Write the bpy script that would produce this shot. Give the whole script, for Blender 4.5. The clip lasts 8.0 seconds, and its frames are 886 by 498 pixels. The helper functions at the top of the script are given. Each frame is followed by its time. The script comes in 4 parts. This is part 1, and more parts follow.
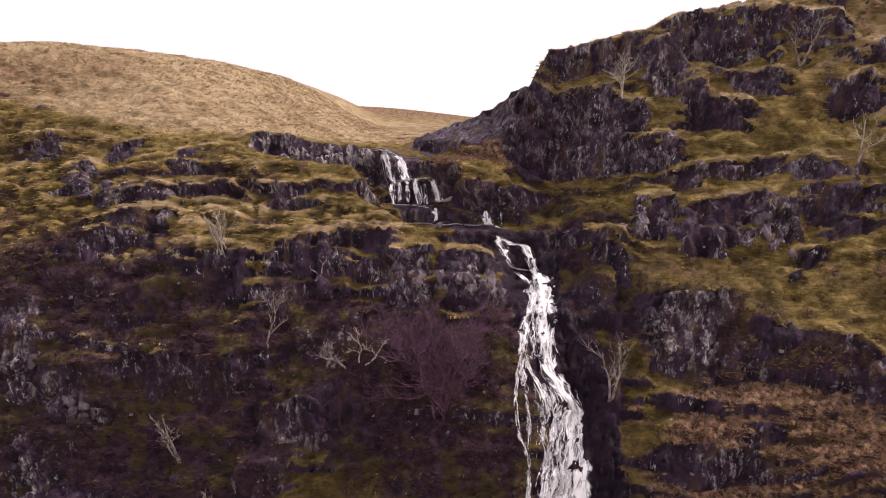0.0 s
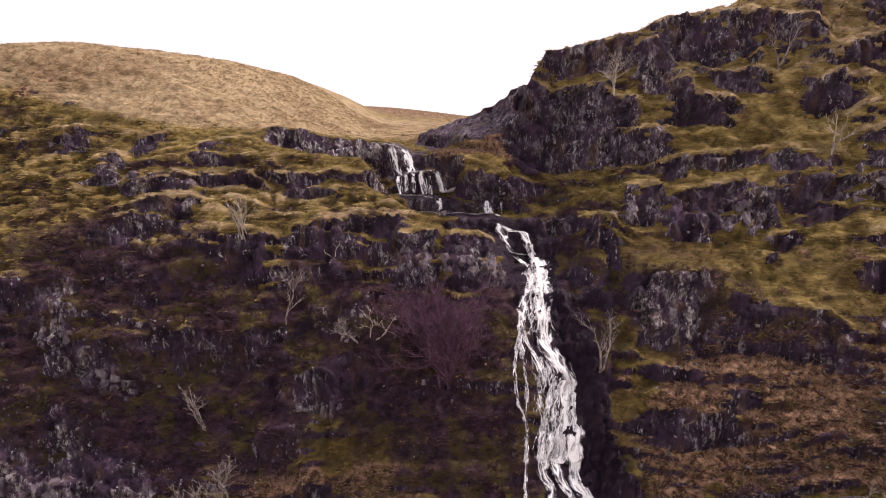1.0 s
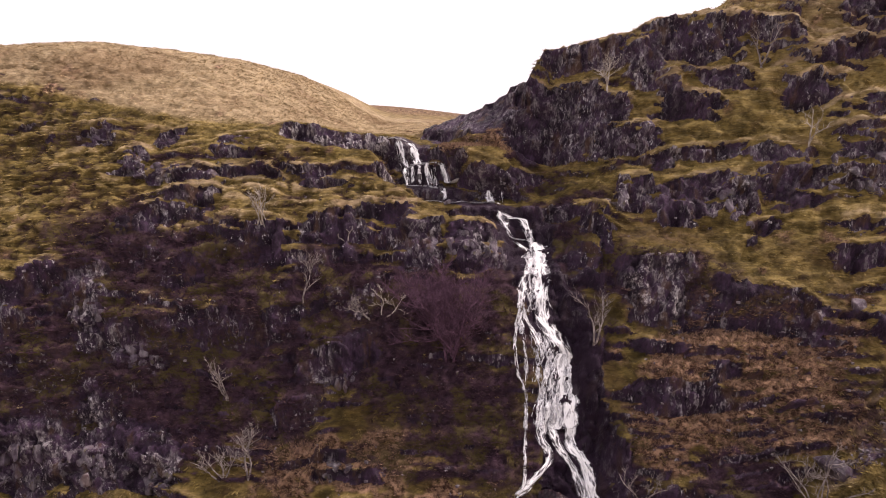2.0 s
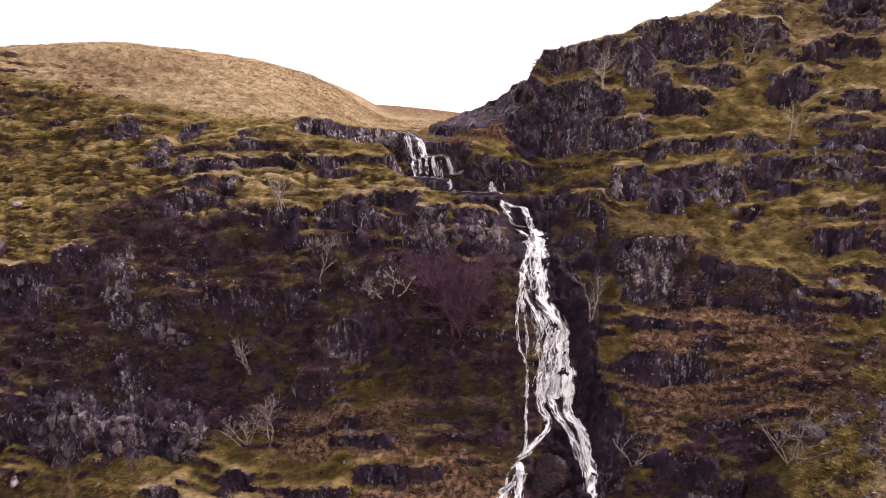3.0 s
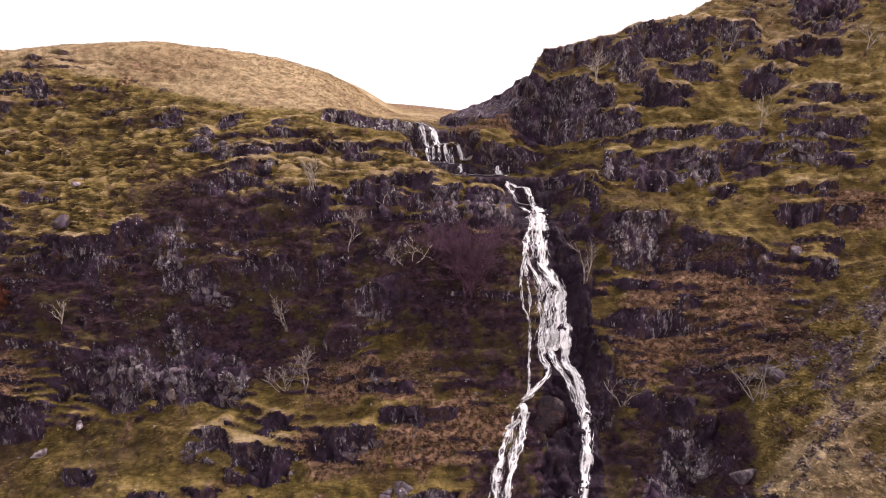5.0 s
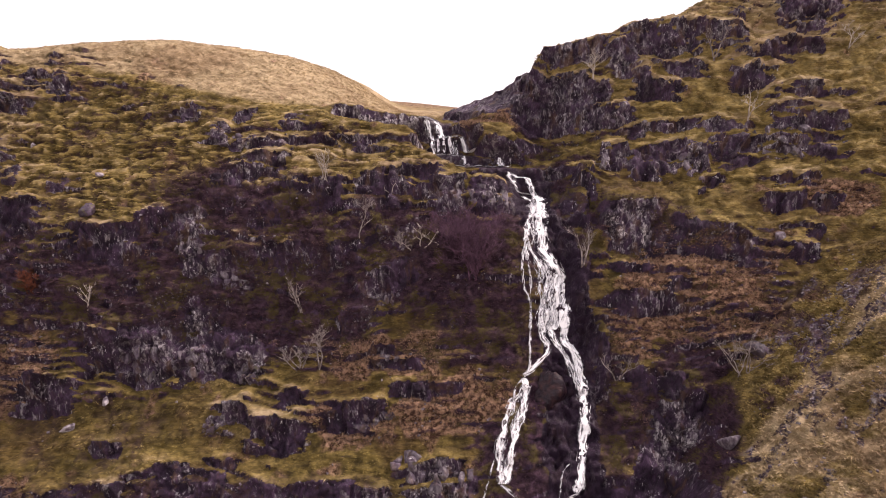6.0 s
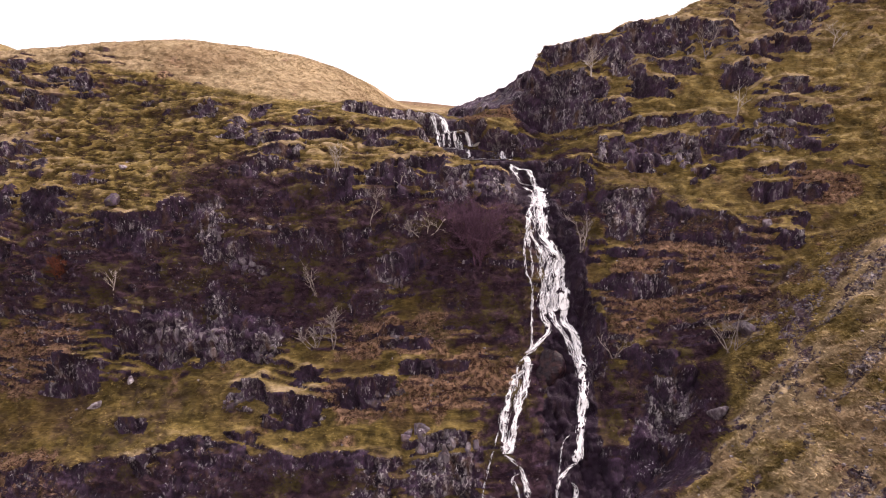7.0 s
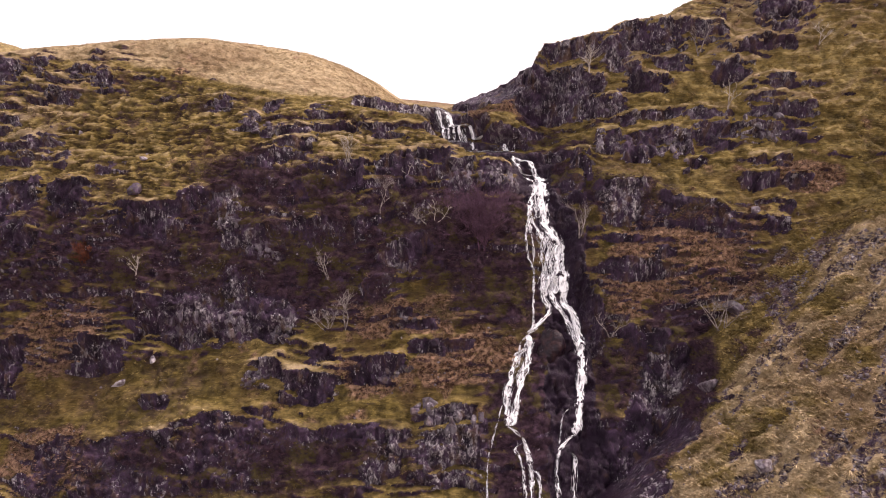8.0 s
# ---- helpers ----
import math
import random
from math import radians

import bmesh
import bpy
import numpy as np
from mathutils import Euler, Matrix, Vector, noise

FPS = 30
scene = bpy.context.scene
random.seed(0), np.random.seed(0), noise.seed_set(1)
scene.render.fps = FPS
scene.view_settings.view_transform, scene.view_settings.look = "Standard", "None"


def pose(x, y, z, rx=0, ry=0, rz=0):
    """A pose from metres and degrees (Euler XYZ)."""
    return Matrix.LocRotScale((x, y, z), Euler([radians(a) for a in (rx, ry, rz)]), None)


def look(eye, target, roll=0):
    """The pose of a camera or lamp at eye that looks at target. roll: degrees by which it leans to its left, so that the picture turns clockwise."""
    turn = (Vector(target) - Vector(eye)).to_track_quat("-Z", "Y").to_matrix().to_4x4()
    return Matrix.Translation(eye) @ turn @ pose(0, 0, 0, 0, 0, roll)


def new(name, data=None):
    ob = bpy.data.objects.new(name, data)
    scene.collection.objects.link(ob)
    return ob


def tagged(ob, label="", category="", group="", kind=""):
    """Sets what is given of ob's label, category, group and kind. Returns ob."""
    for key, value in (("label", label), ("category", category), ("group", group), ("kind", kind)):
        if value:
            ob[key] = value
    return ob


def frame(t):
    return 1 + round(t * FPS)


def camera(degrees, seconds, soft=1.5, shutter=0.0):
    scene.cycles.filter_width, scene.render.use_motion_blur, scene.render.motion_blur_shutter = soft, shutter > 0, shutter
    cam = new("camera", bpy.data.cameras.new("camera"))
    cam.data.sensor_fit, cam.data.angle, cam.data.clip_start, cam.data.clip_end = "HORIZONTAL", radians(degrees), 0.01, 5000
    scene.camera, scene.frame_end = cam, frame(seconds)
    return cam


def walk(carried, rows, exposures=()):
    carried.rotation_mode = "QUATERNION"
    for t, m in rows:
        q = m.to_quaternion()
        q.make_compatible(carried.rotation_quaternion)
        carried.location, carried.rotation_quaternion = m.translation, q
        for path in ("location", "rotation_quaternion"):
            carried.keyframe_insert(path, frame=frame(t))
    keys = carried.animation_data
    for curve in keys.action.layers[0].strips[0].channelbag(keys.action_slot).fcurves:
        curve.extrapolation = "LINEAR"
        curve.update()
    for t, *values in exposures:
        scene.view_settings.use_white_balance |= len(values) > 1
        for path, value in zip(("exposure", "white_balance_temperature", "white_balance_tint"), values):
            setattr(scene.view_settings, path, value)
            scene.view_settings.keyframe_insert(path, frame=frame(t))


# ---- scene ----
cam = camera(72.0, 8.0, soft=1.0)
PATH = [
    (0, (-0.026, -0.067, 44.984), (-0.078, 1.893, 44.589), -0.4),
    (0.5, (-0.207, -1.838, 44.69), (-0.256, 0.123, 44.299), -0.4),
    (1, (-0.364, -3.608, 44.44), (-0.412, -1.647, 44.051), -0.3),
    (1.5, (-0.568, -5.387, 44.152), (-0.613, -3.426, 43.765), -0.3),
    (3, (-1.382, -11.084, 43.139), (-1.422, -9.121, 42.761), -0.2),
    (3.5, (-1.681, -12.986, 42.772), (-1.72, -11.022, 42.399), -0.2),
    (4, (-2.014, -14.852, 42.437), (-2.05, -12.887, 42.066), -0.1),
    (4.5, (-2.306, -16.724, 42.039), (-2.342, -14.758, 41.671), -0.1),
    (6, (-3.242, -22.166, 40.9), (-3.272, -20.2, 40.534), -0.1),
    (6.5, (-3.626, -24.071, 40.435), (-3.653, -22.104, 40.073), -0.1),
    (7, (-3.951, -25.942, 40.015), (-3.978, -23.975, 39.656), -0.1),
    (7.5, (-4.359, -27.824, 39.494), (-4.384, -25.856, 39.138), -0.1),
    (8, (-4.657, -29.688, 38.953), (-4.681, -27.719, 38.6), -0.1),
]
walk(cam, [(t, look(eye, target, roll)) for t, eye, target, roll in PATH], [(0, -0.20, 6700, 25), (8, 0.16, 6700, 25)])


# ---- light ----
def socket_in(node, key, value, tree):
    if isinstance(value, bpy.types.NodeSocket):
        tree.links.new(value, node.inputs[key])
    else:
        node.inputs[key].default_value = value


def node(tree, kind, settings=None, **inputs):
    n = tree.nodes.new(kind)
    for key, value in (settings or {}).items():
        setattr(n, key, value)
    for key, value in inputs.items():
        key = int(key[1:]) if key[0] == "_" else key.replace("_", " ")
        socket_in(n, key, value, tree)
    return n


SUN_ELEVATION, SUN_AZIMUTH = 50.0, 80.0  # high over the east end of the hill, behind thin cloud
world = bpy.data.worlds.new("overcast_sky")
scene.world = world
world.use_nodes = True
wt = world.node_tree
wt.nodes.clear()
sky = node(wt, "ShaderNodeTexSky", {"sky_type": "NISHITA", "sun_disc": False, "sun_elevation": radians(SUN_ELEVATION),
                                    "sun_rotation": radians(SUN_AZIMUTH), "air_density": 1.0, "dust_density": 6.0, "ozone_density": 1.0})
thin = node(wt, "ShaderNodeMix", {"data_type": "RGBA"}, _0=0.88, _6=sky.outputs[0], _7=(10.6, 10.4, 10.3, 1))
back = node(wt, "ShaderNodeBackground", Color=thin.outputs[2], Strength=0.128)
node(wt, "ShaderNodeOutputWorld", Surface=back.outputs[0])
sun = new("sun", bpy.data.lights.new("sun", "SUN"))
sun.data.energy, sun.data.angle, sun.data.color = 4.1, radians(10), (1.0, 0.93, 0.82)
az, el = radians(SUN_AZIMUTH), radians(SUN_ELEVATION)
sun.matrix_world = look((math.sin(az) * math.cos(el) * 200, math.cos(az) * math.cos(el) * 200, math.sin(el) * 200), (0, 0, 0))

# ---- terrain begin ----
R2 = math.sqrt(2.0)
TABLE = np.random.RandomState(7).permutation(4096)


def hashed(*cells):
    v = np.zeros(np.shape(cells[0]), dtype=np.int64)
    for c in cells:
        v = TABLE[(v + np.asarray(c, dtype=np.int64)) & 4095]
    return v


def noise3(x, y, z):
    """Smooth value noise of unit grain, -1 to 1."""
    xi, yi, zi = np.floor(x), np.floor(y), np.floor(z)
    fx, fy, fz = x - xi, y - yi, z - zi
    ux, uy, uz = (f * f * f * (f * (f * 6 - 15) + 10) for f in (fx, fy, fz))
    out = 0
    for a in (0, 1):
        for b in (0, 1):
            for c in (0, 1):
                w = (ux if a else 1 - ux) * (uy if b else 1 - uy) * (uz if c else 1 - uz)
                out = out + w * (hashed(xi + a, yi + b, zi + c) / 2047.5 - 1)
    return out


def fractal(x, y, z, octaves=3):
    return sum(noise3(x * 2**k + 17 * k, y * 2**k + 5 * k, z * 2**k) / 2**k for k in range(octaves)) / (2 - 0.5 ** (octaves - 1))


def cells2(u, v):
    """Cellular pattern: a value per cell and the distance to the cell's edge."""
    ui, vi = np.floor(u), np.floor(v)
    best, second, value = np.full(u.shape, 9.0), np.full(u.shape, 9.0), np.zeros(u.shape)
    for a in (-1, 0, 1):
        for b in (-1, 0, 1):
            h = hashed(ui + a, vi + b)
            px, py = ui + a + (h % 64) / 64, vi + b + (h // 64) / 64
            far = np.hypot(u - px, v - py)
            near = far < best
            second = np.where(near, best, np.minimum(second, far))
            value = np.where(near, hashed(h, 3) / 2047.5 - 1, value)
            best = np.where(near, far, best)
    return value, second - best


def ramp(x, a, b):
    t = np.clip((x - a) / (b - a), 0, 1)
    return t * t * (3 - 2 * t)


def soft_min(a, b, k):
    h = np.clip(0.5 + 0.5 * (b - a) / k, 0, 1)
    return b + (a - b) * h - k * h * (1 - h)


def soft_max(a, b, k):
    return -soft_min(-a, -b, k)


# The hillside is a relief over a plane that leans back 45 degrees: s runs up along it, the relief d stands off it.
# Broad swell of the steep face: columns every 15 m from x = -90, rows every 9 m from s = 6.
SWELL = np.array([
    [-27.0, -24.2, -21.5, -18.8, -16.0, -13.2, -10.2, -6.9], [-24.7, -22.2, -19.7, -16.9, -13.8, -11.0, -8.5, -5.7],
    [-22.2, -20.2, -17.9, -15.3, -11.3, -8.1, -6.8, -4.9], [-19.7, -17.9, -16.1, -14.4, -8.3, -4.0, -5.5, -4.4],
    [-17.6, -15.5, -13.5, -13.1, -9.4, -3.9, -3.8, -3.8], [-16.3, -13.1, -10.2, -10.4, -7.7, -2.7, -2.7, -4.1],
    [-15.7, -11.9, -8.1, -7.6, -5.1, -3.3, -4.7, -4.6], [-15.8, -12.9, -10.4, -7.2, -3.1, -1.3, -2.4, -1.0],
    [-16.3, -13.6, -10.8, -7.1, -3.3, -1.4, -0.5, 2.3], [-16.9, -14.0, -11.0, -7.6, -4.6, -2.2, 0.3, 3.4],
    [-17.5, -14.5, -11.4, -8.3, -5.3, -2.3, 0.8, 4.2], [-18.0, -15.0, -12.0, -9.0, -5.9, -2.4, 1.3, 4.9]])


def spline(u):
    u = np.abs(u)
    return np.where(u < 1, 2 / 3 - u * u + u**3 / 2, np.where(u < 2, (2 - u) ** 3 / 6, 0))


def face(x, s):
    u, v = (np.clip(x, -75, 60) + 90) / 15, (np.clip(s, 15, 60) - 6) / 9
    out = 0
    for i in range(12):
        col = spline(u - i)
        out = out + col * sum(SWELL[i, j] * spline(v - j) for j in range(8))
    hollow = 4.2 * np.exp(-(((x - 7) / 3.8) ** 2) - ((s - 64) / 6.5) ** 2)  # where the burn comes down beside the high crag
    return out + 0.25 * np.maximum(s - 60, 0) - hollow


def upland(x, y):
    """Height of the gentle land above the brow: the knoll, the gully and the hill beside it."""
    crest = np.interp(x, [-60, -40, -27, -23, -18.5, -16.4, -10], [60, 62, 70, 80, 93, 103, 118])
    top = np.interp(x, [-90, -62, -50, -40, -33, -26.7, -23, -18.5, -16.4, -12, -6], [49, 51.8, 53, 53.4, 53, 52.2, 51.5, 49.6, 48.2, 45.4, 43])
    brow = np.interp(x, [-60, -50, -40, -28, -18, -15, -10], [47.2, 47, 46.4, 45.6, 44.3, 43.6, 42.4])
    ahead = (crest - y) / (crest - 52)
    knoll = top - np.where(ahead > 0, (top - brow) * np.abs(ahead) ** 1.7, 0.006 * (y - crest) ** 2)
    floor = 41.9 + 0.07 * np.clip(y - 51, 0, 40)
    far = 4.6 * np.exp(-np.abs((y - 132) / 30) ** 2.5 - np.abs((x + 30) / 36) ** 2.5) + 29 * np.exp(-(((y - 175) / 32) ** 2) - ((x + 170) / 60) ** 2)
    left = soft_max(knoll, floor + far, 1.6)
    low = x - np.interp(y, [40, 46, 52, 58, 66, 75, 90, 140], [8, 4, -0.8, -4.8, -7.6, -2, 12, 40])
    wedge = 42.3 + np.interp(low, [-2, 0, 1.2, 4, 5.6, 7.2, 30], [-6, 0.3, 1.5, 2.6, 3.6, 5.5, 8])
    wedge = np.minimum(wedge, np.interp(x, [-12, -6, -4.9, -3.3, -0.6, 1.5, 3.5, 5.5, 7, 30], [41, 42.6, 43.8, 44.6, 45.4, 45.8, 46.8, 48, 49.5, 60]) - 0.12 * np.maximum(y - 57, 0))
    high = x - np.interp(y, [40, 46, 52, 70, 90, 140], [6.0, 5.6, 5.4, 11.5, 19, 46])
    crag = 43 + np.interp(high, [-2, 0, 1.3, 1.9, 5.6, 9.6, 11.7, 14.2, 17, 19.4, 28, 36, 80], [-4, 4.2, 7.0, 7.7, 8.7, 9.4, 10.4, 10.75, 11.3, 12.9, 16, 19.2, 30])
    return soft_max(soft_max(left, wedge, 0.4), crag, 0.5)


def upland_relief(x, s):
    d = R2 * 46 - s
    for _ in range(26):
        d = 0.5 * d + 0.5 * (R2 * upland(x, (s - d) / R2) - s)
    return d


def spur_edge(s):
    """How far s - x reaches on the near ridge before the ground breaks off into the ravine."""
    return np.interp(s, [18, 26, 29, 33, 38, 44], [8.2, 7.6, 9.5, 12.9, 13.6, 14.2])


def spur(x, s):
    """The nearer grassy ridge on the east side; its west flank drops into the ravine."""
    wave = 0.9 * noise3(x / 4, s / 4, 3.3) + 0.35 * noise3(x / 1.3, s / 1.3, 8.1)
    bench = (s - x - 7.3 + wave) / R2
    q = (s - x - spur_edge(s) + wave) / R2
    fall = np.interp(s, [34, 40], [2.6, 0.7])
    return -3.75 + 0.524 * x - 0.3106 * s - 0.42 * np.logaddexp(0, bench * 3) / 3 - fall * np.logaddexp(0, q * 5) / 5 + 0.3 * fractal(x / 6, s / 6, 1.5) - 1.1 * np.logaddexp(0, (s - 45) * 0.7) / 0.7 - 0.6 * np.maximum(x - 42, 0)


# The burn's way down over the relief: x for each s.
BURN_S = [10, 18, 26, 31, 36, 40, 43.8, 48, 52, 55.8, 57.3, 59, 61, 64, 66, 72, 90]
BURN_X = [6, 6.5, 6.5, 6.5, 6.6, 6.8, 7.2, 5.8, 5.2, 3.9, 3, 0.4, -2.6, -4.6, -6, -2, -2]
# The rock stairs of the upper cascade: y and z from lip to foot.
STAIR = np.array([(64, 43.2), (51.9, 42.15), (51.5, 40.7), (50.1, 40.5), (49.7, 38.7), (48, 38.5), (47.6, 37.5), (44.6, 37.3), (44.2, 36.6), (42.6, 34.9)])[::-1]


def broad(x, s):
    left = ramp(x, 4, -8)
    land = soft_min(face(x, s), upland_relief(x, s), 1.0 + 1.6 * left)
    burn = np.interp(s, BURN_S, BURN_X)
    off = x - burn
    land = land - np.interp(s, [20, 40, 50, 54, 57.5, 62, 68], [0.6, 1.2, 1.6, 2.0, 1.4, 0.5, 0]) * np.exp(-(((off - 0.6) / 3.4) ** 2))
    stair = np.interp(s, (STAIR[:, 0] + STAIR[:, 1]) / R2, (STAIR[:, 1] - STAIR[:, 0]) / R2)
    w = ramp(np.abs(off + 0.3), 4.2 + 2 * ramp(s, 62, 60), 2.4 + 2 * ramp(s, 62, 60)) * ramp(s, 55.4, 56.6) * ramp(s, 70, 67)
    land = land + (stair - land) * w
    land = soft_max(land, spur(x, s), 0.5)
    return soft_max(land, R2 * (0.6 * fractal(x / 25, s / 25, 0.5)) - s, 3.0)


def to_world(x, s, d):
    return np.stack([x, (s - d) / R2, (s + d) / R2], -1)
# Crags: the two ends of the grassy lip (x, s, x, s) and how far the bare rock falls below it.
CRAGS_WESTMOST = [(-66.1, 74.6, -62.4, 73.9, 3.3), (-62.7, 64.7, -58.9, 65.0, 2.6), (-61.7, 61.4, -53.3, 61.5, 4.1), (-61.2, 74.6, -58.6, 74.4, 2.8),
    (-59.3, 54.6, -53.6, 55.6, 4.5), (-57.9, 50.3, -52.3, 49.3, 3.0), (-57.4, 69.2, -52.9, 68.1, 1.8), (-56.5, 36.7, -52.4, 36.9, 5.1),
    (-55.1, 73.0, -52.6, 72.6, 2.3), (-53.3, 58.5, -50.9, 58.8, 2.3), (-52.2, 53.8, -46.6, 53.9, 3.9), (-51.1, 71.3, -48.9, 71.7, 2.9)]
CRAGS_OUTER_WEST = [(-49.4, 25.7, -44.6, 27.0, 5.2), (-47.4, 56.9, -42.8, 56.5, 1.9), (-46.3, 36.3, -39.9, 36.5, 3.2), (-44.3, 26.2, -31.9, 26.8, 6.1),
    (-42.2, 50.3, -35.3, 49.9, 2.9), (-40.0, 65.6, -38.3, 65.8, 1.7), (-39.5, 40.0, -36.3, 40.6, 3.0), (-39.2, 40.1, -36.9, 40.1, 2.3),
    (-38.4, 47.4, -36.4, 47.6, 2.0), (-37.7, 30.4, -33.8, 30.6, 1.7), (-36.4, 66.6, -32.3, 66.8, 2.4), (-36.0, 40.1, -31.3, 40.2, 4.2),
    (-35.6, 51.3, -32.8, 51.7, 2.0)]
CRAGS_WEST = [(-32.4, 51.1, -28.8, 51.6, 2.8), (-33.6, 44.1, -26.1, 43.8, 3.6), (-31.0, 48.2, -28.5, 48.4, 3.5), (-31.2, 63.2, -27.6, 63.5, 2.8),
    (-30.3, 38.3, -26.3, 38.5, 2.5), (-32.2, 28.5, -22.4, 28.5, 7.6), (-28.2, 65.8, -25.8, 66.4, 2.1), (-27.9, 60.5, -25.9, 61.5, 1.7),
    (-28.0, 54.8, -22.9, 58.0, 2.8), (-28.2, 47.3, -22.1, 47.3, 3.0), (-26.7, 32.8, -22.4, 33.5, 2.4), (-27.6, 52.6, -21.3, 55.1, 1.9)]
CRAGS_MID_WEST = [(-26.6, 49.5, -21.4, 48.6, 0.6), (-24.8, 33.1, -22.4, 33.5, 1.3), (-25.1, 38.6, -21.9, 38.8, 2.7), (-26.2, 60.7, -19.7, 61.3, 2.0),
    (-24.3, 51.7, -19.8, 52.6, 2.1), (-23.0, 58.2, -20.6, 58.6, 3.9), (-22.6, 64.4, -18.9, 65.4, 3.8), (-22.1, 26.8, -17.9, 26.3, 2.7),
    (-22.8, 32.0, -16.2, 32.5, 3.4), (-20.1, 34.1, -16.8, 34.7, 1.2), (-22.1, 47.7, -14.4, 47.5, 2.0), (-19.4, 33.9, -16.2, 34.4, 1.5),
    (-20.7, 54.7, -14.0, 54.5, 3.3), (-17.3, 26.3, -10.5, 26.7, 2.4), (-15.1, 60.8, -11.6, 60.3, 1.7)]
CRAGS_LEFT_OF_FALL = [(-15.0, 33.0, -10.1, 33.0, 2.4), (-14.1, 41.6, -10.3, 41.9, 2.1), (-14.2, 59.8, -9.4, 59.3, 1.3), (-13.2, 23.9, -8.9, 26.1, 3.6),
    (-12.7, 43.6, -8.9, 44.4, 2.5), (-12.4, 33.0, -8.9, 33.5, 1.6), (-12.8, 55.2, -7.1, 56.5, 4.2), (-10.4, 38.2, -8.4, 38.3, 1.0),
    (-11.4, 45.6, -6.6, 46.6, 2.7), (-10.6, 49.1, -6.7, 49.6, 2.4), (-10.9, 37.1, -6.3, 36.8, 1.0), (-8.9, 34.6, -2.6, 34.6, 1.2),
    (-7.1, 56.5, -4.0, 55.8, 3.8), (-7.8, 27.3, -2.2, 28.2, 1.6), (-7.5, 25.5, -1.1, 26.4, 5.4), (-5.5, 40.3, -2.6, 40.5, 0.8),
    (-4.7, 54.5, -1.7, 54.9, 3.7), (-2.0, 60.2, 2.5, 59.0, 2.6), (-2.2, 110.2, 4.0, 70.0, 6), (-1.2, 54.5, 3.5, 55.1, 4.3)]
CRAGS_RIGHT_OF_FALL = [(7.0, 72.6, 14.5, 72.2, 2.2), (0.8, 61.5, 9.1, 62.1, 1.8), (4.0, 70.9, 7.2, 69.4, 4.5), (3.0, 60.5, 9.4, 60.2, 5.2), (8.2, 44.6, 9.9, 43.8, 5.2), (8.1, 54.1, 10.1, 51.7, 3.3),
    (7.2, 69.5, 12.3, 67.8, 5.6), (9.1, 38.3, 10.6, 37.5, 5.8), (8.5, 56.8, 11.5, 55.4, 3.8), (10.7, 64.2, 13.5, 63.5, 2.2),
    (11.2, 44.7, 15.0, 44.2, 0.9), (12.3, 67.0, 14.7, 66.0, 1.8), (12.3, 58.6, 14.9, 58.4, 2.7), (11.6, 50.8, 16.8, 50.8, 4.6),
    (11.4, 42.1, 17.3, 41.9, 2.0)]
CRAGS_NEAR_EAST = [(12.9, 35.3, 17.4, 34.9, 2.2), (13.5, 63.3, 17.0, 63.5, 2.5), (14.5, 32.4, 18.6, 32.8, 4.1), (14.7, 71.1, 17.5, 70.3, 3.6),
    (14.7, 57.3, 20.2, 58.1, 4.2), (15.2, 60.6, 17.7, 60.6, 1.9), (15.9, 72.7, 19.7, 73.0, 2.7), (16.1, 66.9, 18.5, 67.7, 2.9),
    (16.3, 42.8, 18.7, 43.1, 1.1), (16.6, 49.3, 25.1, 47.2, 3.1)]
CRAGS_MID_EAST = [(16.8, 33.1, 19.2, 33.1, 1.7), (17.4, 66.9, 21.6, 65.5, 1.9), (18.1, 26.9, 19.8, 26.7, 2.0), (18.2, 61.1, 23.2, 61.1, 1.4),
    (18.5, 29.4, 19.1, 28.9, 1.8), (19.7, 73.2, 24.4, 73.0, 3.7), (19.9, 68.4, 24.7, 68.2, 1.8), (20.2, 58.1, 23.0, 57.8, 4.2),
    (20.6, 52.2, 21.9, 52.5, 1.2), (21.7, 54.0, 24.3, 54.2, 1.0), (22.0, 34.8, 24.1, 35.4, 1.8)]
CRAGS_FAR_EAST = [(23.1, 60.9, 28.3, 59.9, 4.9), (24.4, 72.9, 29.4, 71.5, 3.3), (26.3, 68.2, 29.9, 68.6, 3.7), (27.0, 51.2, 30.9, 51.9, 2.0),
    (27.0, 66.3, 32.1, 66.9, 2.0), (28.5, 53.4, 30.7, 54.0, 1.5), (28.5, 46.0, 30.8, 46.2, 1.5), (29.0, 63.7, 31.6, 64.5, 1.6),
    (29.9, 48.3, 31.7, 47.9, 1.1), (29.0, 61.2, 33.4, 61.5, 5.6), (30.0, 69.3, 34.3, 70.2, 2.4), (30.9, 53.5, 33.4, 54.0, 1.5),
    (31.2, 51.3, 34.6, 51.7, 1.5), (31.6, 64.5, 35.9, 64.2, 1.9), (33.3, 60.9, 37.0, 60.5, 5.1), (33.2, 69.9, 37.1, 69.4, 1.2),
    (33.1, 74.5, 39.8, 74.3, 2.9)]
HEATH_WEST = [(-51.5, 46, 8.6, 5.7), (-39.7, 45.3, 8.6, 3.6), (-37.5, 45.2, 7.3, 3.3), (-30, 55, 7, 2.6), (-28, 49, 9, 3.5), (-25, 39.5, 8, 3),
    (-18.2, 42.4, 6.1, 3.6), (-7, 46.3, 8.2, 6), (-2.2, 39.3, 5.1, 3.9)]
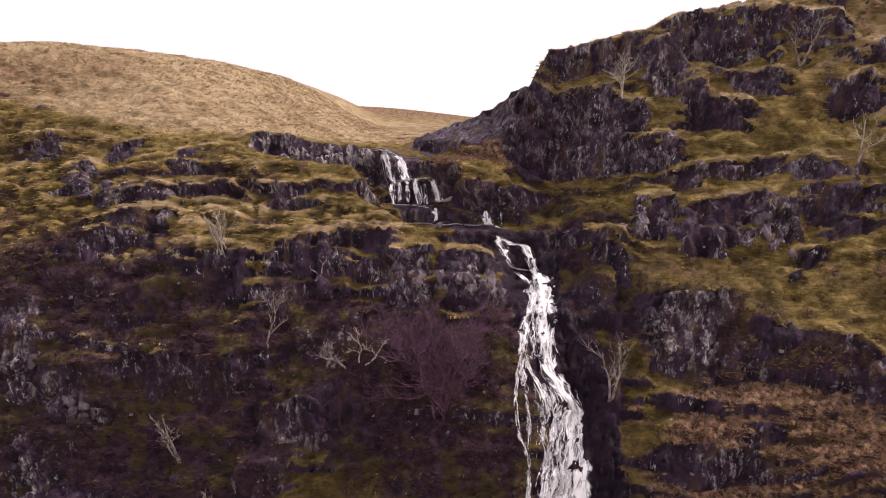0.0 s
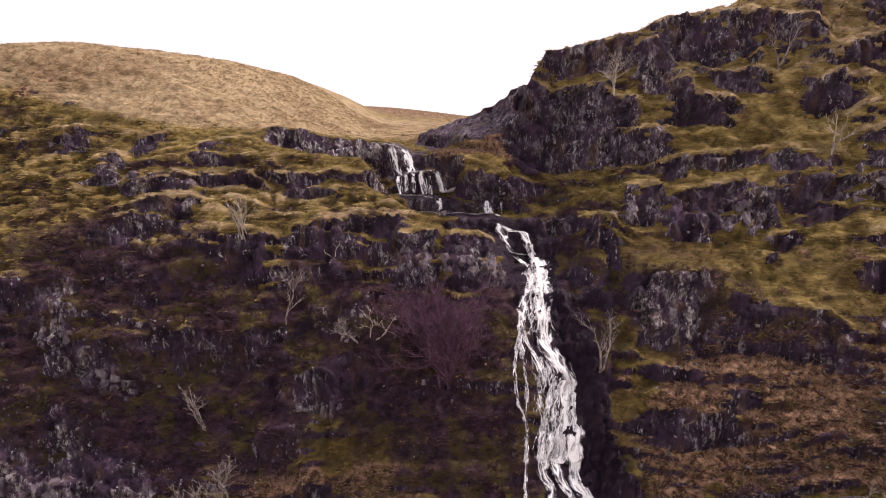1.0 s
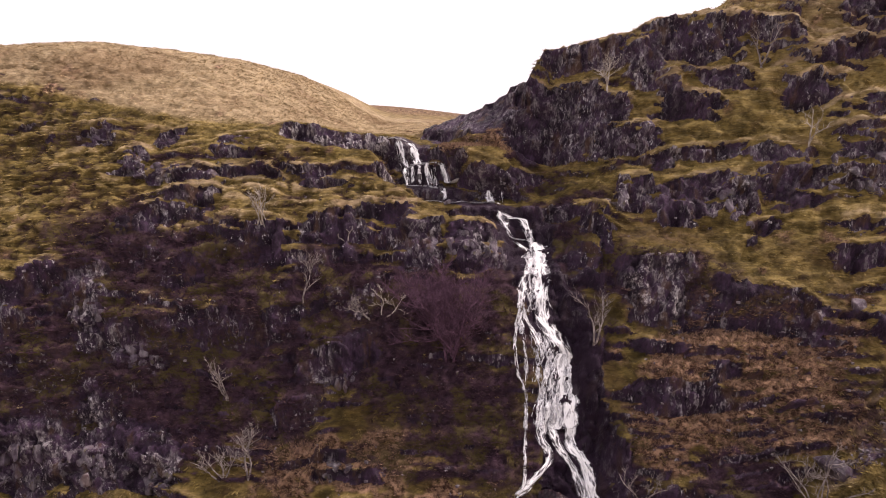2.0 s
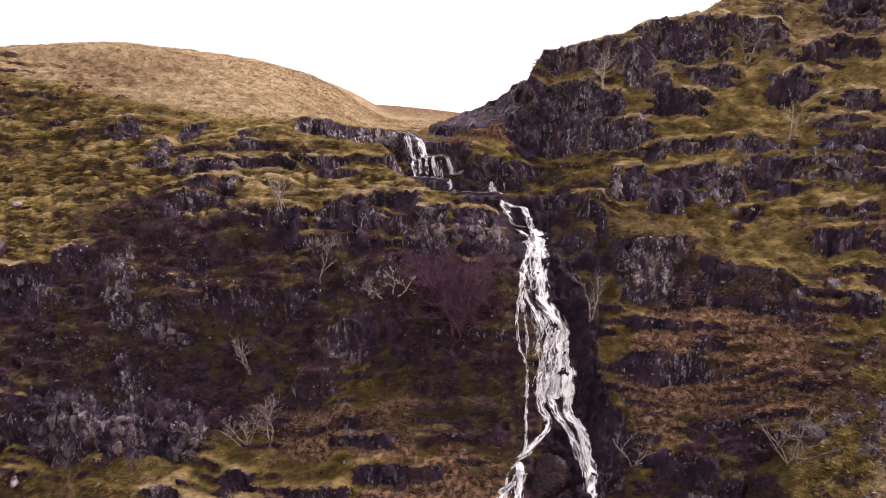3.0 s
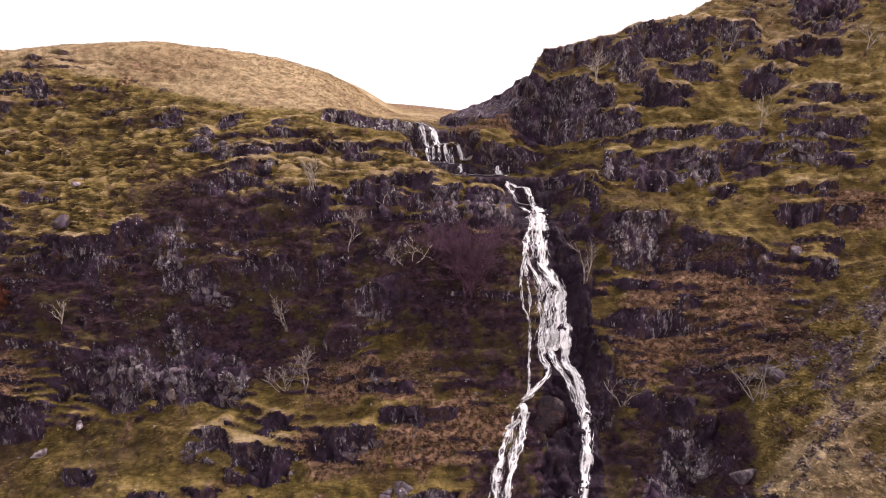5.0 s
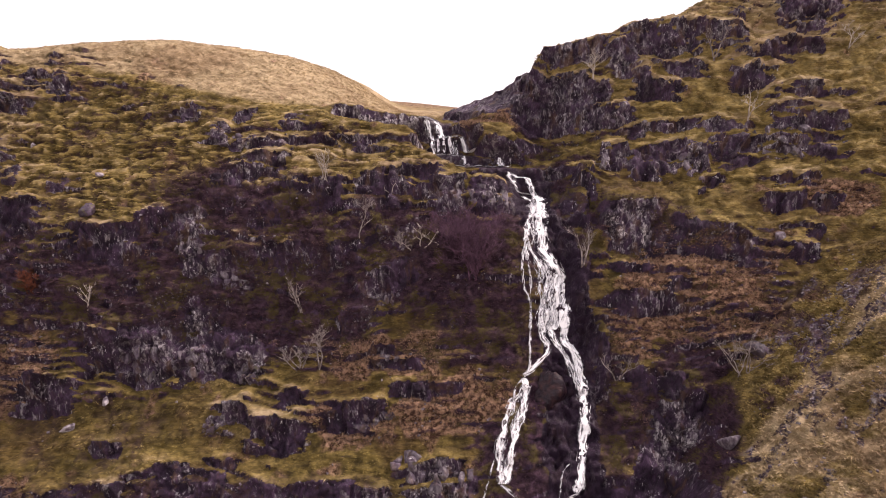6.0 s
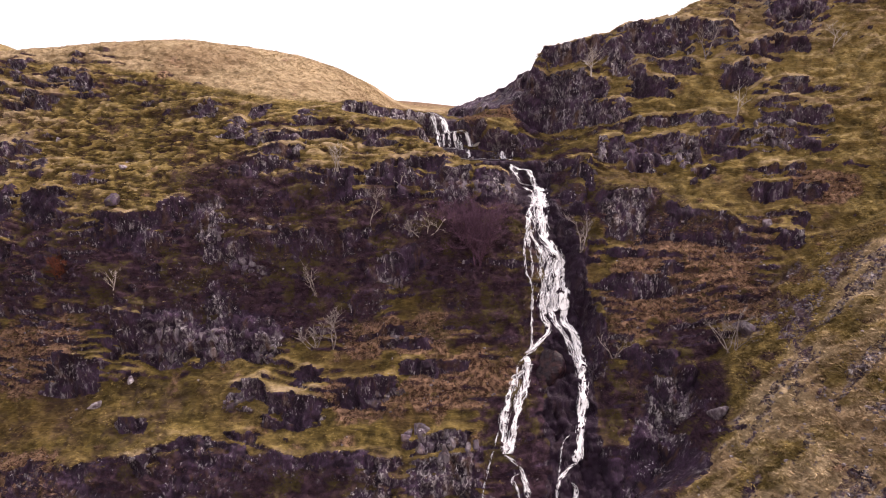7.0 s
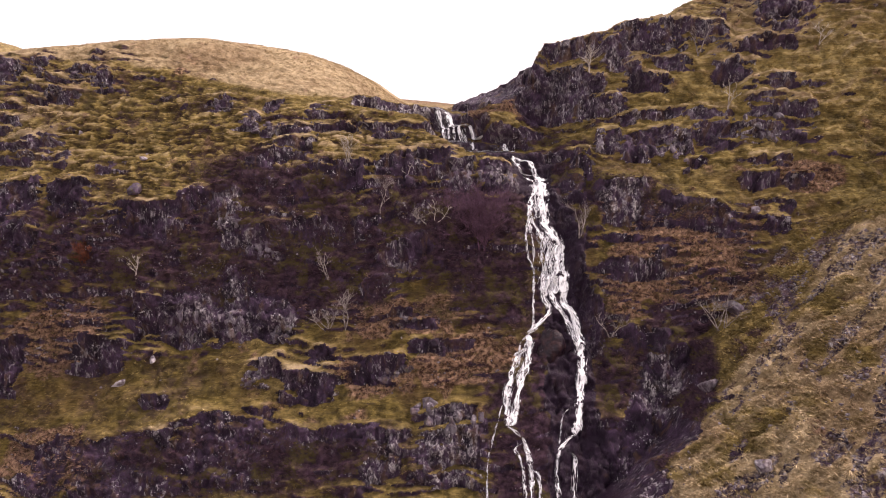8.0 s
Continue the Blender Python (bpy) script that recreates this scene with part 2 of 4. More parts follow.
HEATH_EAST = [(4, 26, 6, 9), (5, 61.2, 5, 1.5), (7.3, 37.4, 3.3, 6.3), (7.5, 47.4, 3, 6.2), (8, 57, 4, 2), (11.2, 22, 3.6, 5), (14.7, 50.7, 6.6, 3.3),
    (15, 25.5, 2.4, 4), (17.7, 31.4, 4.8, 6.9)]
BRACKEN = [(20, 44, 8, 3.4), (16, 44.5, 4, 1.6), (21.6, 40.8, 7.1, 3), (17.8, 39.1, 3.9, 2.1), (-48.7, 36.9, 5.3, 3.5), (-12, 31.4, 4.5, 1.8), (-47.2, 24.4, 6.6, 2.7), (34.4, 51.5, 4, 2),
           (-9.5, 37.5, 5.7, 2.1), (-3, 32.5, 4, 3), (1, 65, 4, 1.2), (12.7, 38.3, 2.4, 3.3)]


GREEN_WEST = [(-51.5, 61.1, 10, 6.4), (-40.3, 53.7, 6.7, 3.4), (-40, 31, 14, 3.4), (-36.9, 60.7, 9.1, 6.1), (-26.6, 33, 5.1, 2.6), (-22, 54.1, 2.7, 1.6),
    (-21.4, 50.5, 3.4, 1.1), (-17.5, 35.4, 5.5, 0.9), (-15.1, 57.9, 5.5, 2), (-8.5, 57.5, 6.5, 1.5), (-5.8, 39.9, 2.3, 1.5), (2.8, 61.8, 3, 0.9),
    (10.7, 43.2, 2.4, 0.8), (11.5, 47.2, 2.2, 0.5), (14.5, 59, 4, 1.4), (16.1, 52.8, 5.9, 1.3)]
GREEN_EAST = [(17, 66.6, 5, 1.8), (19.3, 52.7, 6.1, 1.6), (20.7, 62.7, 7.3, 2.1), (21.6, 48.1, 3.6, 0.7), (23.8, 51.2, 5.4, 1.5), (26, 60.5, 7, 2.2),
    (27.9, 71.7, 7.2, 1.8), (30.1, 54.9, 4.3, 1), (31, 68.6, 9, 2.6), (31.5, 41.2, 4, 3.2), (33, 62, 6, 1.6), (37, 56, 7, 3), (38.7, 65.9, 8.1, 2.3),
    (40, 49, 8, 4), (42, 60, 8, 3), (44, 70, 8, 3)]
DARK = [(2.4, 46, 2.2, 6.5), (1.6, 38.5, 2.4, 4), (-24.5, 52.0, 7.5, 2.4), (-18.2, 50.3, 4.5, 2.6), (16.6, 47.6, 4.2, 1.9), (22.0, 46.5, 4.4, 1.3), (7.3, 53.1, 1.6, 3.0), (-28.5, 47.8, 4.2, 2.1), (-10.6, 50.0, 5.9, 3.1), (11.4, 31, 2.2, 5), (-4.1, 47.6, 5.8, 4.6), (-14, 48.2, 5.6, 3.5), (-20.9, 44.4, 5.8, 3.2), (-36.7, 43.3, 7.8, 3.7), (-2.2, 41.5, 4.2, 3.5), (-13.5, 40.4, 3.9, 2.7),
        (-27, 42, 8.5, 4.2), (-27.2, 23.7, 20.9, 3.2)]


LICHEN_WEST = [(-62.7, 72.3, 3.3, 1.5), (-37.1, 46.5, 0.9, 0.9), (-34.0, 65.4, 2.2, 1.4), (-33.4, 37.7, 2.7, 2.2), (-31.5, 38.4, 2.7, 1.8), (-30.2, 49.9, 1.9, 1.4),
    (-29.5, 46.9, 1.3, 1.5), (-28.7, 41.1, 1.1, 1.2), (-28.2, 37.0, 2.5, 1.5), (-27.2, 45.7, 1.2, 1.0), (-26.8, 60.5, 1.4, 1.2), (-24.8, 45.7, 1.4, 1.5),
    (-24.7, 31.6, 2.9, 1.7), (-23.3, 37.3, 2.0, 1.5), (-20.1, 55.8, 0.9, 1.5)]
LICHEN_EAST = [(-11.1, 43.2, 1.0, 2.0), (-10.7, 23.6, 2.3, 2.6), (-9.3, 47.6, 1.1, 1.6), (-7.1, 61.1, 2.2, 1.2), (-4.5, 27.4, 3.9, 0.8), (-4.5, 23.0, 3.9, 3),
    (-3.2, 52.7, 1.4, 2.1), (2.2, 52.6, 1.3, 1.9), (13.3, 56.9, 1.7, 1.6), (14.4, 48.5, 2.5, 2.3), (15.8, 68.7, 1.7, 1.4), (16.0, 29.9, 2.1, 2.4),
    (20.5, 55.6, 1.7, 2.1), (23.0, 70.3, 1.8, 1.1), (28.8, 56.9, 1.2, 1.3)]
BARE = [(3.5, 68.2, 4, 2.2), (6.5, 66.3, 3, 1.8), (0.5, 71.5, 5, 3.6), (3.2, 70, 3, 3.2), (10.3, 21.5, 3, 4.5), (14.5, 26, 2.2, 4),  (-33.5, 38.4, 4, 2.4), (-26.5, 38.2, 5, 2.4), (8.5, 65.6, 5, 1.8)]


def patch(x, s, spots, soft=0.45):
    """How far each place lies inside the nearest of the oval spots, 0 to 1."""
    out = np.zeros(np.shape(x))
    for cx, cs, hw, hh in spots:
        out = np.maximum(out, ramp(np.hypot((x - cx) / hw, (s - cs) / hh), 1 + soft, 1 - soft))
    return out


def relief(x, s):
    """The full relief with crags, ledges and tussocks, and what covers it: rock, heath, bracken, gold grass, wet rock."""
    d = broad(x, s)
    z, y = (s + d) / R2, (s - d) / R2
    near = ramp(np.abs(x), 90, 66) * ramp(s, 8, 13) * ramp(s, 112, 88)
    pace = np.maximum(np.gradient(s, axis=1), 1e-6)
    slope = np.gradient(d, axis=1) / pace
    steep = ramp(slope, -0.62, -0.05)  # 0 on the gentle upland, 1 on the face
    big = fractal(x / 11, y / 11, z / 8, 3)
    mid = fractal(x / 4.1 + 9, y / 4.1, z / 3.2, 3)
    grain = fractal(x / 0.9, y / 0.9, z / 0.9, 3)
    patchy = fractal(x / 2.4 + 4, s / 2.0, 7.7, 3)
    off = x - np.interp(s, BURN_S, BURN_X)
    bed = ramp(np.abs(off) * np.where((off < 0) & (s < 57), 1.6, 1.0) + 1.3 * patchy + 0.4 * grain, 3.3 - 1.0 * ramp(s, 57, 59), 2.3 - 0.8 * ramp(s, 57, 59)) * ramp(s, 69, 66.5)
    calm = 1 - 0.75 * bed * ramp(s, 54, 57)
    is_spur = ramp(x - s + spur_edge(s) + 0.4 * patchy, -0.2, 0.9) * ramp(s, 48, 40) * ramp(x, 6, 9)
    ridge = is_spur * ramp(x - s + 7.9 + 0.7 * patchy, -0.5, 0.5)  # its sunlit tawny back
    d = d + near * calm * (0.55 * big * (0.3 + 0.7 * steep) + 0.38 * mid * (0.22 + 0.78 * steep))
    green = patch(x + 1.5 * mid, s + patchy, GREEN_WEST + GREEN_EAST, 0.35) * (1 - bed)
    dark = patch(x + 2 * mid, s + 1.5 * patchy, DARK, 0.4)
    # crags: a grassy lip that stands out, bare rock falling away under it, an undercut foot
    wx, ws = x + 0.7 * mid + 0.25 * big + 0.7 * patchy + 0.2 * grain, s + 0.6 * fractal(x / 2.3, s / 2.3, 4.5, 3) + 0.22 * mid + 0.25 * grain
    crag, brink = np.zeros(np.shape(d)), np.zeros(np.shape(d))
    for xa, sa, xb, sb, fall in CRAGS_WESTMOST + CRAGS_OUTER_WEST + CRAGS_WEST + CRAGS_MID_WEST + CRAGS_LEFT_OF_FALL + CRAGS_RIGHT_OF_FALL + CRAGS_NEAR_EAST + CRAGS_MID_EAST + CRAGS_FAR_EAST:
        lo, hi = np.searchsorted(x[:, 0], (xa - 3 - 0.3 * (xb - xa), xb + 3 + 0.3 * (xb - xa)))
        along = (wx[lo:hi] - xa) / (xb - xa)
        hh = fall / 2
        v = (ws[lo:hi] - sa - (sb - sa) * np.clip(along, -0.2, 1.2)) / hh + 1
        out = np.abs(2 * along - 1)
        end = ramp(out, 1.35, 0.7)
        d[lo:hi] += calm[lo:hi] * (0.3 + 0.7 * steep[lo:hi]) * end * (0.5 * min(hh, 1.5) + 0.1) * (0.6 if sa > 56 and xa < -8 else 1.0) * np.where(v > 0, 1, 0.8) * np.clip(v, -1, 1) * ramp(np.abs(v), 2.4, 1.0)
        crag[lo:hi] = np.maximum(crag[lo:hi], ramp(out, 1.45, 0.55) * ramp(v, 1.15, 0.9) * ramp(v, -1.6, -0.5 + 0.5 * out))
        over = (v - 1) * hh
        brink[lo:hi] = np.maximum(brink[lo:hi], end * ramp(over, -0.15, 0.05) * ramp(over, 1.0, 0.25))
    # the low pale wall of columns that leads to the head of the cascade
    wall = ramp(np.abs(x + 11.3), 7.2, 5.0)
    v = (s - 66.7 + 0.06 * (x + 12) - 0.5 * mid - 0.12 * grain) / (1.05 + 0.04 * (x + 11))
    d = d + wall * 1.15 * np.clip(v, -1, 1) * ramp(np.abs(v), 3.5, 1.0)
    wall = wall * ramp(np.abs(v), 1.25, 0.9)
    crag = np.maximum(crag, wall)
    # ledges: narrow grassy treads over bare risers, in three sizes
    apron = patch(x + mid, s + patchy, [(-40, 30.8, 15, 3.6)], 0.3)
    lip = np.zeros(np.shape(d))
    for size, deep, seed in ((3.3, 0.40, 2.0), (1.7, 0.50, 31.0), (0.85, 0.30, 57.0)):
        bend = 3.0 * fractal(x / 9 + seed, y / 9, seed, 2) * (0.35 + size / 4) + 0.5 * mid * min(1, size / 1.7)
        level = (z - 0.5 * x * is_spur + bend * (1 - 0.5 * is_spur)) / (size * (1 - 0.5 * is_spur))
        f = level - np.floor(level)
        tooth = np.where(f < 0.38, f / 0.38, (1 - f) / 0.62) - 0.5
        strong = ramp(noise3(x / (2.2 * size) + seed, np.floor(level) * 3.7, seed), -0.55, 0.25) * (0.10 + 0.90 * steep) * (1 - 0.3 * green) * (1 - 0.85 * apron) * (0.55 + 0.6 * ramp(big, -0.3, 0.3))
        d = d + near * calm * deep * strong * tooth
        lip = np.maximum(lip, strong * ramp(np.abs(f - 0.47), 0.17, 0.03) * min(1, size / 1.2))
    # cover follows how steep the ground has become
    up, side = np.gradient(d, axis=1) / pace, np.gradient(d, axis=0) / np.maximum(np.gradient(x, axis=0), 1e-6)
    flat = (1 - up) / R2 / np.sqrt(1 + up * up + side * side)
    bare = 0.43 - flat + 0.66 * crag + 0.30 * patchy + 0.15 * grain + 0.12 * mid * crag - 0.14 * is_spur - 0.3 * (1 - steep) * (1 - crag) - 0.24 * green - 0.55 * patch(x, s, [(4, 63.8, 6, 1.2), (7, 59.5, 4.5, 1.4)], 0.4) - 0.11 * ramp(x, 14, 24) * ramp(s, 44, 50) + 0.75 * patch(x + mid, s + 0.5 * patchy, BARE, 0.3)
    scree = is_spur * ramp(fractal((x + s) / 5, (x - s) / 1.5, 2.2, 3) + 0.4 * patchy, 0.10, 0.26)
    rock = np.maximum(np.maximum(ramp(bare, 0.17, 0.36) * (1 - 0.55 * dark * ramp(patchy, 0.35, -0.1)), bed), np.maximum(0.56 * scree, wall))
    rock = np.maximum(rock, 0.95 * ramp(patch(x + 0.6 * mid, s + 0.4 * patchy, BARE, 0.3) + 0.4 * patchy + 0.15 * grain, 0.3, 0.55))
    hump, gap = cells2(x / 3.4 + 1.6 * mid + 0.4 * grain, s / 1.05 + 0.10 * x + 1.3 * mid + 0.35 * grain + 0.8 * patchy)
    brow = np.interp(x, [-62, -50, -42, -34, -27, -19, -10], [49.7, 49.2, 48.3, 46.5, 45.2, 44.5, 43]) + 0.7 * patchy + 0.5 * big
    hummocky = np.maximum(green * steep, 0.85 * ramp(z, brow, brow - 1.2) * ramp(x, -9, -18) * (1 - crag)) * ramp(x, 12, -6) * ramp(s, 44, 50)
    dome = ramp(gap + 0.2 * grain, 0.0, 0.55)
    heath = ramp(patch(x + 2 * mid, s + 1.5 * patchy, HEATH_WEST + HEATH_EAST) + 0.9 * (0.60 - flat) + 0.6 * patchy, 0.38, 0.72)
    heath = np.maximum(heath, ramp(0.60 - flat + 0.35 * patchy + 0.25 * big, 0.12, 0.30) * ramp(steep, 0.2, 0.7))
    heath = np.maximum(heath, dark * ramp(patchy, 0.75, 0.15)) * (1 - 0.8 * green * (1 - dark))
    heath = np.maximum(heath, 0.45 * apron * ramp(patchy + 0.4 * big, -0.4, 0.3))
    # heath colour in the creases paints in the shaded undersides of the hummocks
    heath = np.maximum(heath, 0.6 * hummocky * ramp(dome + 0.5 * patchy, 0.35, 0.0))
    # east slope: less heath, and extra gold that paints in its sunlit grass
    east = ramp(x, 13, 22) * ramp(s, 43, 50)
    heath = heath * (1 - 0.55 * east)
    bracken = ramp(patch(x + 2 * mid, s + mid, BRACKEN) + 0.8 * fractal(x / 1.7, s / 1.7, 3.1, 3), 0.30, 0.70)
    bracken = np.maximum(bracken, 0.8 * ramp(y, 100, 112) * ramp(s, 70, 80) * ramp(x, -80, -50))
    upland_gold = ramp(z, brow - 0.7, brow + 1.0) * ramp(x - 0.25 * (y - 52), 1, -7) * ramp(slope, 0.35, -0.1)
    # dry grass; lit lips, brinks and hummock tops are painted in as gold too
    # gold also grows with height, which paints in haze over the upper slope
    gold = np.clip(upland_gold + (0.92 + 1.0 * patchy + 0.3 * grain) * ridge + 0.42 * (is_spur - ridge) + 0.3 * ramp(big, -0.1, 0.6) + 0.42 * lip + 0.45 * brink + 0.15 * east + 0.25 * ramp(patchy + 0.6 * grain, -0.3, 0.5) * ramp(x, -11, -22) * ramp(s, 50, 57) + 0.42 * hummocky * ramp(dome, 0.40, 0.85) + (0.32 - 0.22 * ramp(x, -5, -15)) * ramp(z, 38, 50), 0, 1)
    gold = gold * (1 - 0.35 * ramp(y, 88, 105))
    wet = np.maximum(bed * (1 - 0.35 * ramp(s, 57, 59)), 0.8 * ramp(np.abs(off - 0.6) + patchy, 4.0, 2.4) * ramp(s, 58, 55))
    # broken rock: jointed blocks, upright; tussocks elsewhere
    tall = 1.1 + 0.3 * big
    value, edge = cells2(x / 0.95 + 0.5 * mid + 0.25 * grain, (s / 1.5 + 0.12 * x) / tall + 0.3 * grain)
    small, crack = cells2(x / 0.40 + 0.3 * grain, s / 0.62 + 0.2 * x)
    blocks = 0.40 * value - 0.26 * ramp(edge, 0.16, 0.0) + 0.13 * small - 0.08 * ramp(crack, 0.2, 0) + 0.12 * grain
    tuft, rim = cells2((x + s) / 2.8 + 0.6 * grain + mid, (x - s) / 1.15 + 0.4 * grain + 0.9 * mid)
    mound = 0.66 * is_spur * (ramp(rim, 0.0, 0.5) - 0.5 + 0.35 * tuft) + 0.20 * hummocky * (dome - 0.5) + (ramp(gap + 0.25 * grain, -0.1, 0.6) - 0.6) * (0.08 + 0.10 * green * steep + 0.10 * is_spur + 0.12 * heath) * (1 - bed)
    lumps = 0.20 * grain + 0.10 * hump + 0.12 * noise3(x / 0.55, y / 0.42, z / 0.3)
    d = d + near * (rock * blocks * (0.4 + 0.6 * np.maximum(steep, wall)) * (1 - 0.25 * bed) + (1 - rock) * lumps * (0.55 + 0.45 * steep + 0.4 * heath) + (1 - 0.7 * rock) * mound)
    # the lichen amount also whitens the scree and all rock higher up
    return d, {"rock": rock, "heath": np.maximum(heath * (1 - 0.9 * is_spur), 0.75 * (is_spur - ridge) * ramp(patchy + 0.5 * grain, -0.25, 0.25)), "bracken": bracken, "gold": gold, "wet": wet,
               "lichen": np.clip(np.maximum(np.maximum(2.2 * wall, 0.6 * scree), np.maximum(0.32 * ramp(s, 54, 60), (0.9 - 0.4 * ramp(s, 42, 36) * ramp(x, -5, -12)) * patch(x + 0.5 * mid, s + 0.4 * patchy, LICHEN_WEST + LICHEN_EAST, 0.5))) * (0.58 + 0.8 * value + 0.4 * small), 0, 1.2)}


# ---- terrain end ----

# ---- materials ----
def blank(name):
    m = bpy.data.materials.new(name)
    m.use_nodes = True
    m.node_tree.nodes.clear()
    return m, m.node_tree


def mix(tree, fac, a, b, how="MIX"):
    return node(tree, "ShaderNodeMix", {"data_type": "RGBA", "blend_type": how}, _0=fac, _6=a, _7=b).outputs[2]


def math_node(tree, op, a, b=0.0):
    return node(tree, "ShaderNodeMath", {"operation": op}, _0=a, _1=b).outputs[0]


def band(tree, value, a, b):
    return node(tree, "ShaderNodeMapRange", {"interpolation_type": "SMOOTHSTEP"}, _0=value, _1=a, _2=b).outputs[0]


def grainy(tree, where, scale, detail=4.0, stretch=None, rough=0.55):
    if stretch:
        where = node(tree, "ShaderNodeMapping", Vector=where, Scale=stretch).outputs[0]
    return node(tree, "ShaderNodeTexNoise", Vector=where, Scale=scale, Detail=detail, Roughness=rough).outputs[0]


def attribute(tree, name):
    return node(tree, "ShaderNodeAttribute", {"attribute_name": name}).outputs["Fac"]


def finish(tree, color, roughness, normal=None, specular=0.35):
    b = node(tree, "ShaderNodeBsdfPrincipled", Base_Color=color, Roughness=roughness, Specular_IOR_Level=specular)
    if normal:
        tree.links.new(normal, b.inputs["Normal"])
    node(tree, "ShaderNodeOutputMaterial", Surface=b.outputs[0])
    return b


def rock_color(t, where, wet, lichen=0.0):
    coarse = grainy(t, where, 0.55, 5)
    fine = grainy(t, where, 4.5, 6, (1.3, 1.3, 0.55))
    c = mix(t, band(t, coarse, 0.35, 0.68), (0.022, 0.0100, 0.024, 1), (0.086, 0.047, 0.090, 1))
    c = mix(t, band(t, fine, 0.30, 0.75), mix(t, 0.65, c, (0.012, 0.010, 0.012, 1)), c)
    spots = grainy(t, where, 2.0, 8, (1.2, 1.2, 0.42), 0.74)
    pale = math_node(t, "MULTIPLY", band(t, spots, 0.53, 0.62), band(t, grainy(t, where, 0.3, 3), 0.42, 0.62))
    c = mix(t, math_node(t, "MULTIPLY", pale, 0.8), c, (0.36, 0.33, 0.345, 1))
    # clustered pale specks paint the glints of wet rock into the colour
    glint = math_node(t, "MULTIPLY", band(t, grainy(t, where, 4.2, 5, (1, 1, 0.45), 0.75), 0.575, 0.65), band(t, grainy(t, where, 0.5, 4), 0.50, 0.62))
    c = mix(t, math_node(t, "MULTIPLY", glint, 0.75), c, (0.68, 0.66, 0.67, 1))
    # pale lichen crust; its brightest grains paint in the shine of wet facets
    crust_and_shine = math_node(t, "MULTIPLY", band(t, grainy(t, where, 1.6, 8, (1.1, 1.1, 0.62), 0.75), 0.47, 0.58), lichen)
    c = mix(t, math_node(t, "MINIMUM", math_node(t, "MULTIPLY", crust_and_shine, 0.8), 0.85), c, mix(t, band(t, grainy(t, where, 5.0, 5, (1.2, 1.2, 0.5), 0.7), 0.40, 0.62), (0.15, 0.118, 0.135, 1), (0.62, 0.58, 0.57, 1)))
    rust = band(t, grainy(t, where, 0.9, 4, (1, 1, 0.4)), 0.54, 0.68)
    c = mix(t, math_node(t, "MULTIPLY", rust, 0.55), c, (0.10, 0.055, 0.03, 1))
    return mix(t, math_node(t, "MULTIPLY", wet, 0.82), c, (0.014, 0.006, 0.015, 1))


def grass_color(t, where, gold, shade):
    streak = grainy(t, where, 3.0, 5, (0.5, 1.1, 2.6))
    tuft = grainy(t, where, 0.8, 4)
    broadly = grainy(t, where, 0.13, 3)
    olive = mix(t, band(t, tuft, 0.32, 0.68), (0.056, 0.041, 0.013, 1), (0.206, 0.152, 0.044, 1))
    olive = mix(t, math_node(t, "MULTIPLY", band(t, broadly, 0.45, 0.65), 0.55), olive, (0.16, 0.10, 0.045, 1))
    straw = mix(t, band(t, tuft, 0.30, 0.70), (0.33, 0.247, 0.145, 1), (0.58, 0.455, 0.285, 1))
    straw = mix(t, math_node(t, "MULTIPLY", band(t, broadly, 0.48, 0.64), 0.5), straw, (0.26, 0.165, 0.095, 1))
    ochre = mix(t, band(t, tuft, 0.32, 0.68), (0.15, 0.110, 0.035, 1), (0.37, 0.272, 0.100, 1))
    c = mix(t, band(t, gold, 0.45, 1.0), mix(t, band(t, gold, 0.0, 0.55), olive, ochre), straw)
    # streaky grass tone, with the shaded gaps between tussocks painted in
    c = mix(t, math_node(t, "MULTIPLY", band(t, streak, 0.56, 0.38), math_node(t, "SUBTRACT", 0.8, math_node(t, "MULTIPLY", gold, 0.42))), c, mix(t, 0.62, c, (0.03, 0.022, 0.012, 1)))
    return mix(t, shade, c, mix(t, 1.0, c, (0.45, 0.42, 0.4, 1), "MULTIPLY"))


